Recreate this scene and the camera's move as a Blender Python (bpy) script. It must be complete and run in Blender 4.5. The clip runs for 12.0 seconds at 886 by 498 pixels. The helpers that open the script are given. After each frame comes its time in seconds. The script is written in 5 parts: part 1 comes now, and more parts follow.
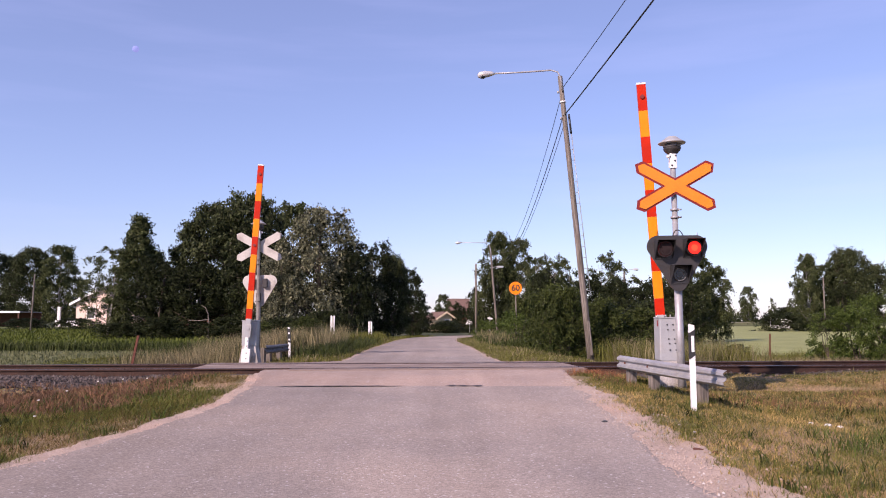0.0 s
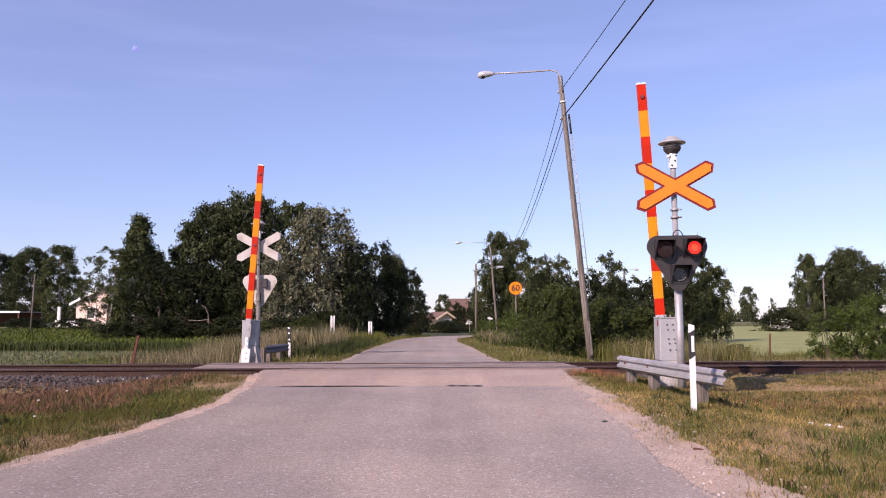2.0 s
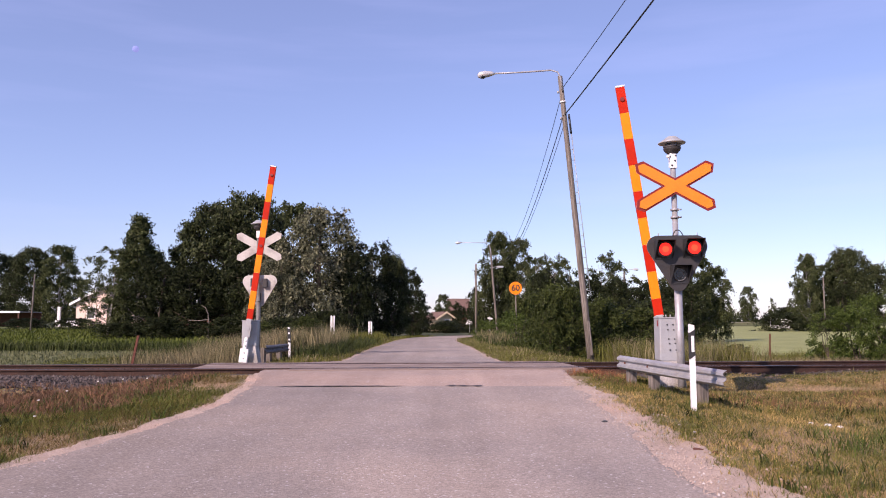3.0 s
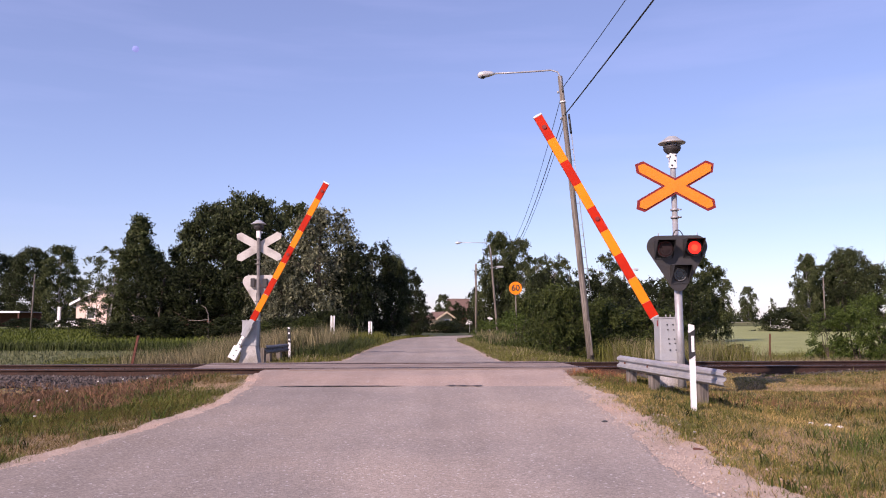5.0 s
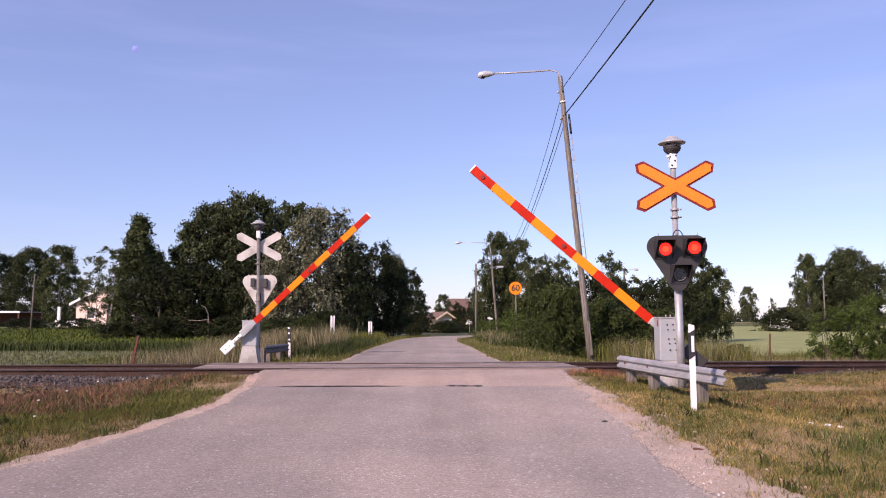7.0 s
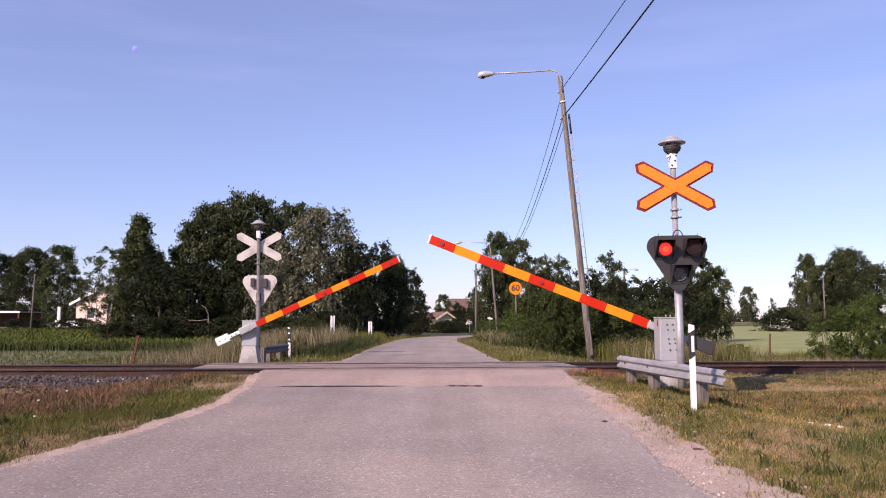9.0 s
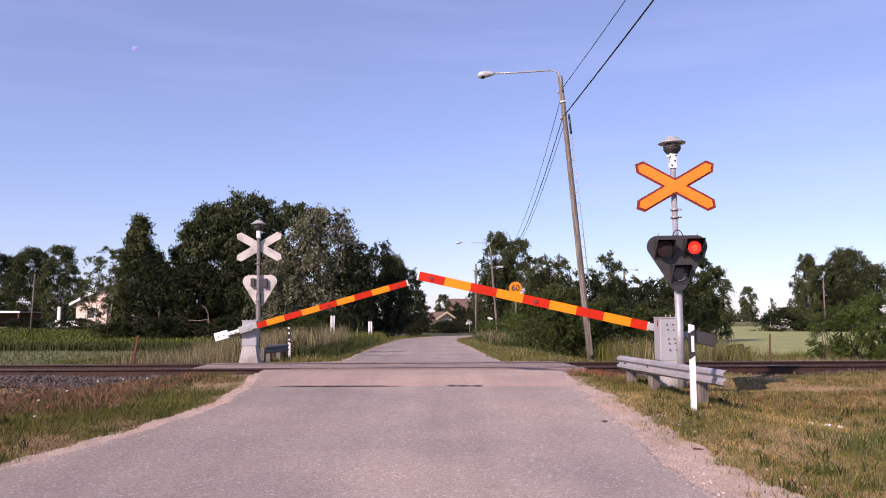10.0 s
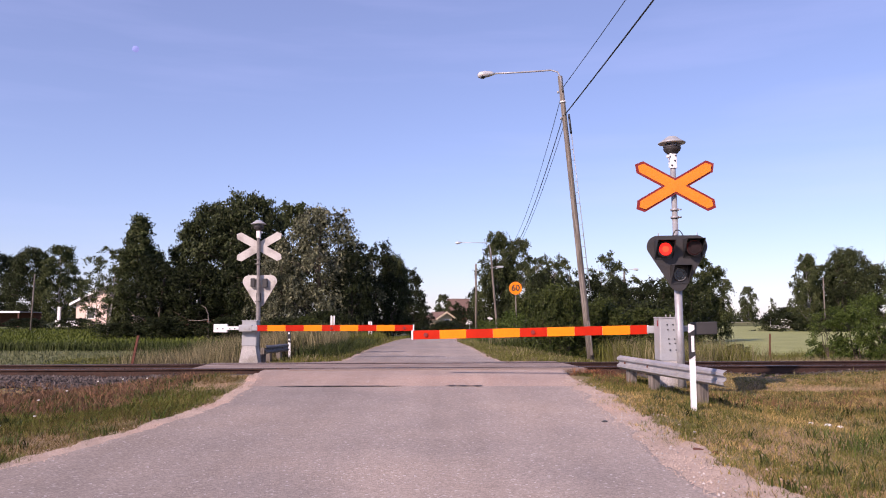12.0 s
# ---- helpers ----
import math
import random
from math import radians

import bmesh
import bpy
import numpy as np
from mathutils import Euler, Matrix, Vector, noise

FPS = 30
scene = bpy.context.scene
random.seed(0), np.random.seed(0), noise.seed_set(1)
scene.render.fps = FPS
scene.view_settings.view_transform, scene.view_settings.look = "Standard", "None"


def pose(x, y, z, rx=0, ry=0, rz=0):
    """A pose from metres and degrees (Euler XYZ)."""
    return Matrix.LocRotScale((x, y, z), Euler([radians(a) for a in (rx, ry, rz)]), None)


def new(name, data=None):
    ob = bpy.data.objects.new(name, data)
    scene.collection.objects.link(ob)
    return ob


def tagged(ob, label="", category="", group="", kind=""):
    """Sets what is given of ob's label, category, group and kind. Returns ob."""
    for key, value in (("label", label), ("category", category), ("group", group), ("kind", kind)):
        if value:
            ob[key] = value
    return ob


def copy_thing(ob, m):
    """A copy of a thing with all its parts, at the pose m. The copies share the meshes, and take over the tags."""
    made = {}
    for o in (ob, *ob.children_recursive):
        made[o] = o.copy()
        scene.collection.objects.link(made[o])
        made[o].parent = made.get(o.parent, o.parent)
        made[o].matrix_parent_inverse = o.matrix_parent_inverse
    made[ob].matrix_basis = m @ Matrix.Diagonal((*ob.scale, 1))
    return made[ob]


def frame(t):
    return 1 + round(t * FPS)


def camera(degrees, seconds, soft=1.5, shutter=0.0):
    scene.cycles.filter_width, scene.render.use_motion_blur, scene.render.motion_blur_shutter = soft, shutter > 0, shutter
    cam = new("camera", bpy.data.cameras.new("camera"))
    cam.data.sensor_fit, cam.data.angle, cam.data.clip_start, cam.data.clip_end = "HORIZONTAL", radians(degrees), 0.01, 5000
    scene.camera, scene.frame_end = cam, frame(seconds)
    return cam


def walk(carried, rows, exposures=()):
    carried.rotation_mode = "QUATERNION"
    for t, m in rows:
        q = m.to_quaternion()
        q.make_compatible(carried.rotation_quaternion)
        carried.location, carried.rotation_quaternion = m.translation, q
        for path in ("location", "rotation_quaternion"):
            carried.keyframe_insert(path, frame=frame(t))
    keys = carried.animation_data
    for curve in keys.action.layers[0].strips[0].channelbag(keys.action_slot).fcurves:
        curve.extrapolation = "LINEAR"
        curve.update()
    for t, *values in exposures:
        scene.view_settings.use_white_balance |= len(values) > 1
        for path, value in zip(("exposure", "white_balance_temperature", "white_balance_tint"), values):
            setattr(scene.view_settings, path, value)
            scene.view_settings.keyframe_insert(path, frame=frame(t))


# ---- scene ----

# ---------------------------------------------------------------- camera
cam = camera(58.5, 12.0, soft=1.05)
EYE = (0.0, 0.0, 0.91)
STAND = pose(*EYE, 95.183, 0, 0)
walk(cam, [(0.0, STAND), (12.0, STAND)], exposures=[(0.0, 0.3, 6350, 34), (3.2, 0.3, 6350, 34), (4.8, 0.275, 6350, 34), (12.0, 0.275, 6350, 34)])

# ---------------------------------------------------------------- light
SUN_FROM = Vector((-0.65, -0.76, 0.0)).normalized()
SUN_ELEV = radians(33)
sun = new("sun", bpy.data.lights.new("sun", "SUN"))
sun.data.energy, sun.data.angle, sun.data.color = 4.95, radians(0.53), (1.0, 0.86, 0.68)
sun_way = -(SUN_FROM * math.cos(SUN_ELEV) + Vector((0, 0, math.sin(SUN_ELEV))))
sun.matrix_world = Matrix.Translation((-30, -40, 30)) @ sun_way.to_track_quat("-Z", "Y").to_matrix().to_4x4()

world = bpy.data.worlds.new("sky")
scene.world = world
world.use_nodes = True
wn, wl = world.node_tree.nodes, world.node_tree.links
sky = wn.new("ShaderNodeTexSky")
sky.sky_type, sky.sun_disc = "NISHITA", False
sky.sun_elevation = SUN_ELEV
sky.sun_rotation = math.atan2(SUN_FROM.x, SUN_FROM.y) % (2 * math.pi)
sky.altitude, sky.air_density, sky.dust_density, sky.ozone_density = 50, 1.0, 0.4, 4.0
# thin cirrus, drawn out along one direction
wtc = wn.new("ShaderNodeTexCoord")
wmap = wn.new("ShaderNodeMapping")
wmap.inputs["Scale"].default_value = (1.0, 1.2, 9.0)
wmap.inputs["Rotation"].default_value = (0.0, 0.12, 0.0)
wnoise = wn.new("ShaderNodeTexNoise")
wnoise.inputs["Scale"].default_value, wnoise.inputs["Detail"].default_value = 2.2, 7
wramp = wn.new("ShaderNodeMapRange")
wramp.inputs["From Min"].default_value, wramp.inputs["From Max"].default_value = 0.48, 0.80
wramp.inputs["To Min"].default_value, wramp.inputs["To Max"].default_value = 0.14, 0.26
wmix = wn.new("ShaderNodeMixRGB")
wmix.inputs[2].default_value = (6.0, 6.6, 9.8, 1)
wl.new(wtc.outputs["Generated"], wmap.inputs["Vector"])
wl.new(wmap.outputs["Vector"], wnoise.inputs["Vector"])
wl.new(wnoise.outputs["Fac"], wramp.inputs["Value"])
wl.new(wramp.outputs["Result"], wmix.inputs[0])
wl.new(sky.outputs["Color"], wmix.inputs[1])
wl.new(wmix.outputs["Color"], wn["Background"].inputs["Color"])
wn["Background"].inputs["Strength"].default_value = 0.115


# ---------------------------------------------------------------- materials
def mat(name, a, b=None, scale=3.0, rough=0.8, metal=0.0, bump=0.0, bscale=40.0, fine=0.25, by="", spread=0.25,
        stretch=(1, 1, 1), coat=0.0, c=None, cscale=0.5, cmin=0.5, cmax=0.65, trans=0.0):
    """Two-scale mottled surface: a and b mixed in patches, c in larger stains, fine grain and relief. by: island or object."""
    m = bpy.data.materials.new(name)
    m.use_nodes = True
    n, l = m.node_tree.nodes, m.node_tree.links
    p = n["Principled BSDF"]
    b = b or tuple(v * 0.75 for v in a)
    tc, mp = n.new("ShaderNodeTexCoord"), n.new("ShaderNodeMapping")
    mp.inputs["Scale"].default_value = stretch
    l.new(tc.outputs["Object"], mp.inputs["Vector"])

    def noisy(sc, det):
        t = n.new("ShaderNodeTexNoise")
        t.inputs["Scale"].default_value, t.inputs["Detail"].default_value = sc, det
        l.new(mp.outputs["Vector"], t.inputs["Vector"])
        return t.outputs["Fac"]

    def ranged(src, lo, hi, to0=0.0, to1=1.0):
        r = n.new("ShaderNodeMapRange")
        for k, v in zip(("From Min", "From Max", "To Min", "To Max"), (lo, hi, to0, to1)):
            r.inputs[k].default_value = v
        l.new(src, r.inputs["Value"])
        return r.outputs["Result"]

    def mixed(fac, one, two, mode="MIX"):
        x = n.new("ShaderNodeMixRGB")
        x.blend_type = mode
        for sock, v in ((x.inputs[0], fac), (x.inputs[1], one), (x.inputs[2], two)):
            if isinstance(v, (int, float)):
                sock.default_value = v
            elif isinstance(v, tuple):
                sock.default_value = (*v, 1)
            else:
                l.new(v, sock)
        return x.outputs["Color"]

    col = mixed(ranged(noisy(scale, 5), 0.36, 0.64), a, b)
    if c:
        col = mixed(ranged(noisy(cscale, 4), cmin, cmax), col, c)
    if fine:
        g = ranged(noisy(bscale, 3), 0.3, 0.7, 1 - fine, 1 + fine)
        col = mixed(1.0, col, g, "MULTIPLY")
    if by:
        if by == "island":
            r = n.new("ShaderNodeNewGeometry").outputs["Random Per Island"]
        else:
            r = n.new("ShaderNodeObjectInfo").outputs["Random"]
        col = mixed(1.0, col, ranged(r, 0, 1, 1 - spread, 1 + spread), "MULTIPLY")
    l.new(col, p.inputs["Base Color"])
    l.new(ranged(noisy(scale * 2.3, 3), 0.3, 0.7, max(rough - 0.1, 0.02), min(rough + 0.1, 1)), p.inputs["Roughness"])
    p.inputs["Metallic"].default_value = metal
    p.inputs["Coat Weight"].default_value = coat
    if bump:
        bn = n.new("ShaderNodeBump")
        bn.inputs["Strength"].default_value, bn.inputs["Distance"].default_value = bump, 0.02
        l.new(noisy(bscale, 4), bn.inputs["Height"])
        l.new(bn.outputs["Normal"], p.inputs["Normal"])
    if trans:
        p.inputs["Specular IOR Level"].default_value = 0.12
        out = n["Material Output"]
        tr, ad = n.new("ShaderNodeBsdfTranslucent"), n.new("ShaderNodeMixShader")
        l.new(col, tr.inputs["Color"])
        ad.inputs[0].default_value = trans
        l.new(p.outputs[0], ad.inputs[1])
        l.new(tr.outputs[0], ad.inputs[2])
        l.new(ad.outputs[0], out.inputs["Surface"])
    return m


def glow(name, color, strength):
    m = bpy.data.materials.new(name)
    m.use_nodes = True
    p = m.node_tree.nodes["Principled BSDF"]
    p.inputs["Base Color"].default_value = (color[0] * 0.25, color[1] * 0.25, color[2] * 0.25, 1)
    p.inputs["Emission Color"].default_value = (*color, 1)
    p.inputs["Emission Strength"].default_value = strength
    return m



def asphalt_mat(name, a, b, c):
    """Worn asphalt: bright chips of stone in a greyish binder, long wheel-polished streaks, blotches, darker towards
    -x.
    """
    m = mat(name, a, b, 0.9, 0.85, bump=0.3, bscale=70, fine=0.14, c=c, cscale=0.30, cmin=0.45, cmax=0.62)
    n, l = m.node_tree.nodes, m.node_tree.links
    p = n["Principled BSDF"]
    p.inputs["Specular IOR Level"].default_value = 0.25
    src = p.inputs["Base Color"].links[0].from_socket
    tc = n.new("ShaderNodeTexCoord")
    chips = n.new("ShaderNodeTexVoronoi")
    chips.inputs["Scale"].default_value = 62
    hue = n.new("ShaderNodeSeparateColor")
    pick = n.new("ShaderNodeMapRange")
    for k, v in zip(("From Min", "From Max", "To Min", "To Max"), (0.0, 1.0, 0.80, 1.20)):
        pick.inputs[k].default_value = v
    rare = n.new("ShaderNodeMapRange")
    for k, v in zip(("From Min", "From Max", "To Min", "To Max"), (0.95, 0.99, 0.0, 0.55)):
        rare.inputs[k].default_value = v
    streak_map = n.new("ShaderNodeMapping")
    streak_map.inputs["Scale"].default_value = (1.6, 0.05, 1)
    streak = n.new("ShaderNodeTexNoise")
    streak.inputs["Scale"].default_value = 1.2
    sr = n.new("ShaderNodeMapRange")
    for k, v in zip(("From Min", "From Max", "To Min", "To Max"), (0.35, 0.65, 0.93, 1.08)):
        sr.inputs[k].default_value = v
    # smooth change of tone over x, darker on the left, lighter on the right
    coords = n.new("ShaderNodeSeparateXYZ")
    graded = n.new("ShaderNodeMapRange")
    graded.interpolation_type = "SMOOTHSTEP"
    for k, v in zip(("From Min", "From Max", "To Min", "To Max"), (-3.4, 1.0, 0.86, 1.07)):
        graded.inputs[k].default_value = v
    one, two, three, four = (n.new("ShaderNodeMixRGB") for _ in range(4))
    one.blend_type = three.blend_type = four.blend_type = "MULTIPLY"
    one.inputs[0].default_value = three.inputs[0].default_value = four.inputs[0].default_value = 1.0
    l.new(tc.outputs["Object"], coords.inputs[0])
    l.new(coords.outputs["X"], graded.inputs["Value"])
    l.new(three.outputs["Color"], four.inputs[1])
    l.new(graded.outputs["Result"], four.inputs[2])
    two.inputs[2].default_value = (0.62, 0.58, 0.56, 1)
    l.new(tc.outputs["Object"], chips.inputs["Vector"])
    l.new(tc.outputs["Object"], streak_map.inputs["Vector"])
    l.new(streak_map.outputs["Vector"], streak.inputs["Vector"])
    l.new(streak.outputs["Fac"], sr.inputs["Value"])
    l.new(chips.outputs["Color"], hue.inputs["Color"])
    l.new(hue.outputs["Red"], pick.inputs["Value"])
    l.new(hue.outputs["Green"], rare.inputs["Value"])
    l.new(src, one.inputs[1])
    l.new(pick.outputs["Result"], one.inputs[2])
    l.new(rare.outputs["Result"], two.inputs[0])
    l.new(one.outputs["Color"], two.inputs[1])
    l.new(two.outputs["Color"], three.inputs[1])
    l.new(sr.outputs["Result"], three.inputs[2])
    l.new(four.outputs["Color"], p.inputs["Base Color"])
    return m


M = dict(
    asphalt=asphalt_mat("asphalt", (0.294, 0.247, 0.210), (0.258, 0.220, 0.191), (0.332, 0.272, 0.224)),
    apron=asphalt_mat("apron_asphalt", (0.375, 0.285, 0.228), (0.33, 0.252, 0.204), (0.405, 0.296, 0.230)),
    gravel=mat("shoulder_gravel", (0.45, 0.345, 0.272), (0.365, 0.278, 0.216), 3, 0.95, bump=0.35, bscale=55, fine=0.26, c=(0.47, 0.325, 0.240), cscale=0.9),
    tar=mat("tar_joint", (0.035, 0.03, 0.03), (0.07, 0.06, 0.06), 6, 0.7, bump=0.4, bscale=60),
    soil=mat("verge_soil", (0.225, 0.168, 0.072), (0.145, 0.124, 0.046), 1.4, 0.95, bump=0.6, bscale=30, fine=0.5, c=(0.29, 0.190, 0.100), cscale=0.55, cmin=0.46, cmax=0.58),
    far_soil=mat("meadow_ground", (0.07, 0.085, 0.028), (0.045, 0.06, 0.018), 0.5, 0.95, bump=0.6, bscale=8, fine=0.35, c=(0.13, 0.12, 0.045), cscale=0.08),
    crop_pale=mat("pale_crop", (0.265, 0.285, 0.095), (0.215, 0.235, 0.072), 0.4, 0.9, bump=0.6, bscale=10, fine=0.2),
    crop_green=mat("green_crop", (0.095, 0.118, 0.022), (0.075, 0.098, 0.017), 0.3, 0.9, bump=0.6, bscale=8, fine=0.3),
    ballast=mat("ballast_bed", (0.085, 0.066, 0.056), (0.045, 0.035, 0.03), 7, 0.95, bump=1.0, bscale=22, fine=0.5),
    stone=mat("ballast_stone", (0.098, 0.078, 0.068), (0.044, 0.034, 0.029), 5, 0.9, bump=0.3, bscale=40, by="island", spread=0.75),
    rail=mat("rusty_rail", (0.070, 0.034, 0.022), (0.045, 0.024, 0.017), 4, 0.7, 0.4, bump=0.2, bscale=50),
    railhead=mat("worn_rail_head", (0.17, 0.135, 0.12), (0.12, 0.095, 0.085), 5, 0.35, 0.9, fine=0.1),
    sleeper=mat("tarred_wooden_sleeper", (0.085, 0.06, 0.045), (0.06, 0.042, 0.034), 3, 0.9, bump=0.4, bscale=40, by="object"),
    concrete=mat("weathered_concrete", (0.46, 0.44, 0.42), (0.34, 0.32, 0.30), 4, 0.9, bump=0.35, bscale=50, c=(0.27, 0.25, 0.22), cscale=1.8),
    panel=mat("crossing_concrete", (0.255, 0.190, 0.152), (0.195, 0.145, 0.116), 3, 0.9, bump=0.3, bscale=50, c=(0.30, 0.235, 0.19), cscale=1.2),
    galv=mat("galvanised_steel", (0.40, 0.40, 0.41), (0.31, 0.31, 0.32), 8, 0.5, 0.35, bump=0.08, bscale=60, fine=0.08, c=(0.34, 0.33, 0.33), cscale=3),
    # dark fittings; on the left guard rail the dark tone stands for shade
    dim_steel=mat("dark_and_shaded_steel", (0.20, 0.195, 0.20), (0.14, 0.135, 0.14), 8, 0.65, 0.3, bump=0.08, bscale=60, fine=0.1),
    # brownish mast, its colour darkened to stand for the barrier cabinet's shadow
    shaded_mast=mat("shaded_brown_mast", (0.20, 0.185, 0.17), (0.13, 0.12, 0.112), 7, 0.65, 0.2, bump=0.1, bscale=40, fine=0.15),
    cabinet=mat("grey_painted_steel", (0.37, 0.38, 0.39), (0.32, 0.33, 0.34), 2, 0.5, 0.1, bump=0.05, bscale=60, fine=0.06, c=(0.34, 0.33, 0.31), cscale=3),
    white=mat("white_paint", (0.80, 0.80, 0.79), (0.74, 0.74, 0.73), 3, 0.45, fine=0.05, c=(0.62, 0.60, 0.57), cscale=2.5, cmin=0.58, cmax=0.72),
    board_back=mat("bare_board_back", (0.52, 0.50, 0.46), (0.43, 0.41, 0.38), 3, 0.55, fine=0.08, c=(0.34, 0.31, 0.28), cscale=3),
    black=mat("black_paint", (0.022, 0.022, 0.024), (0.03, 0.03, 0.03), 4, 0.5, fine=0.1),
    dark=mat("dark_grey_paint", (0.040, 0.037, 0.037), (0.031, 0.029, 0.029), 4, 0.55, bump=0.05, fine=0.1),
    red=mat("retroreflective_red", (0.50, 0.020, 0.001), (0.43, 0.016, 0.001), 4, 0.55, fine=0.05, coat=0.05),
    yellow=mat("retroreflective_yellow", (0.90, 0.245, 0.002), (0.85, 0.22, 0.002), 4, 0.55, fine=0.05, coat=0.05),
    sign_red=mat("sign_border_red", (0.23, 0.018, 0.012), (0.19, 0.015, 0.012), 5, 0.5, fine=0.08),
    orange=mat("sign_orange", (0.90, 0.24, 0.008), (0.82, 0.21, 0.008), 4, 0.45, fine=0.06),
    lamp_on=glow("lit_red_lens", (1.0, 0.020, 0.004), 1.45),
    lamp_core=glow("lit_red_core", (1.0, 0.05, 0.010), 1.9),
    lens_off=mat("dark_red_lens", (0.012, 0.0018, 0.0018), (0.008, 0.0014, 0.0014), 9, 0.8, fine=0.1),
    lens_clear=mat("unlit_clear_lens", (0.022, 0.024, 0.023), (0.015, 0.017, 0.016), 9, 0.25, fine=0.1, coat=0.25),
    pole=mat("grey_weathered_pole", (0.225, 0.195, 0.165), (0.095, 0.080, 0.066), 4, 0.85, bump=0.6, bscale=16, stretch=(7, 7, 0.3), fine=0.5),
    cable=mat("black_cable", (0.018, 0.018, 0.02), (0.02, 0.02, 0.02), 3, 0.6, fine=0.0),
    rust=mat("rusty_iron", (0.13, 0.04, 0.02), (0.09, 0.03, 0.018), 6, 0.85, bump=0.3, bscale=50),
    lumin=mat("lamp_housing", (0.62, 0.62, 0.62), (0.5, 0.5, 0.5), 3, 0.35, 0.3, fine=0.05),
    bark=mat("dark_bark", (0.085, 0.065, 0.05), (0.05, 0.04, 0.03), 4, 0.9, bump=0.7, bscale=14, stretch=(1, 1, 0.3)),
    birch=mat("birch_bark", (0.42, 0.40, 0.37), (0.16, 0.14, 0.12), 2.5, 0.85, bump=0.3, bscale=14, c=(0.05, 0.045, 0.04), cscale=2.2, cmin=0.56, cmax=0.62),
    leaf_dark=mat("dark_leaves", (0.029, 0.038, 0.0135), (0.016, 0.022, 0.008), 0.6, 0.55, fine=0.0, by="island", spread=0.65, trans=0.11),
    leaf_broad=mat("broadleaf_leaves", (0.058, 0.071, 0.029), (0.037, 0.047, 0.019), 0.5, 0.5, fine=0.0, by="island", spread=0.7, trans=0.15),
    leaf_birch=mat("birch_leaves", (0.078, 0.094, 0.036), (0.052, 0.065, 0.024), 0.6, 0.5, fine=0.0, by="island", spread=0.65, trans=0.16),
    leaf_willow=mat("willow_leaves", (0.175, 0.178, 0.108), (0.094, 0.100, 0.055), 0.45, 0.5, fine=0.0, by="island", spread=0.85, trans=0.15),
    leaf_young=mat("young_leaves", (0.080, 0.112, 0.024), (0.052, 0.080, 0.016), 0.8, 0.5, fine=0.0, by="island", spread=0.6, trans=0.22),
    leaf_bush=mat("bush_leaves", (0.058, 0.074, 0.020), (0.034, 0.046, 0.012), 0.8, 0.5, fine=0.0, by="island", spread=0.7, trans=0.12),
    crop_grey=mat("greyish_crop", (0.142, 0.150, 0.074), (0.115, 0.128, 0.058), 0.4, 0.9, fine=0.0, by="island", spread=0.3, trans=0.1),
    crop_leaf=mat("crop_leaves", (0.082, 0.104, 0.020), (0.064, 0.085, 0.015), 0.15, 0.7, fine=0.0, by="island", spread=0.3, trans=0.1),
    grass=mat("green_grass", (0.128, 0.128, 0.030), (0.080, 0.088, 0.019), 0.8, 0.65, fine=0.0, by="island", spread=0.65, trans=0.15),
    dry=mat("dry_grass", (0.41, 0.295, 0.115), (0.29, 0.210, 0.075), 0.7, 0.75, fine=0.0, by="island", spread=0.5, trans=0.15),
    withered=mat("withered_grass", (0.185, 0.130, 0.052), (0.13, 0.095, 0.036), 0.7, 0.85, fine=0.0, by="island", spread=0.5, trans=0.1),
    straw=mat("pale_straw", (0.255, 0.215, 0.120), (0.150, 0.137, 0.068), 0.7, 0.8, fine=0.0, by="island", spread=0.6, trans=0.15),
    russet=mat("russet_weeds", (0.185, 0.095, 0.048), (0.13, 0.07, 0.034), 0.9, 0.85, fine=0.0, by="island", spread=0.5),
    rust_weed=mat("rust_red_docks", (0.24, 0.090, 0.035), (0.16, 0.065, 0.03), 0.9, 0.85, fine=0.0, by="island", spread=0.5),
    petal=mat("white_petals", (0.75, 0.75, 0.70), (0.7, 0.7, 0.62), 5, 0.6, fine=0.0),
    # the moon's sunlit face, its light given as emission
    moon=glow("moon_glow", (0.36, 0.42, 0.82), 0.66),
    wall_pink=mat("pale_pink_boarding", (0.72, 0.55, 0.46), (0.66, 0.50, 0.42), 2, 0.8, fine=0.05),
    wall_yellow=mat("pale_yellow_boarding", (0.62, 0.50, 0.34), (0.55, 0.44, 0.30), 2, 0.8, fine=0.05),
    wall_dark=mat("dark_red_boarding", (0.16, 0.07, 0.05), (0.12, 0.055, 0.04), 2, 0.85, fine=0.1),
    roof_brown=mat("brown_tile_roof", (0.17, 0.10, 0.075), (0.13, 0.08, 0.06), 3, 0.85, bump=0.4, bscale=6),
    roof_grey=mat("grey_sheet_roof", (0.24, 0.24, 0.25), (0.19, 0.19, 0.2), 3, 0.6, bump=0.2, bscale=6),
    glass=mat("window_glass", (0.03, 0.035, 0.04), (0.02, 0.025, 0.03), 3, 0.08, fine=0.0, coat=0.5),
)


M["moon"].node_tree.nodes["Principled BSDF"].inputs["Specular IOR Level"].default_value = 0.0
for name in ("red", "yellow"):
    M[name].node_tree.nodes["Principled BSDF"].inputs["Specular IOR Level"].default_value = 0.15

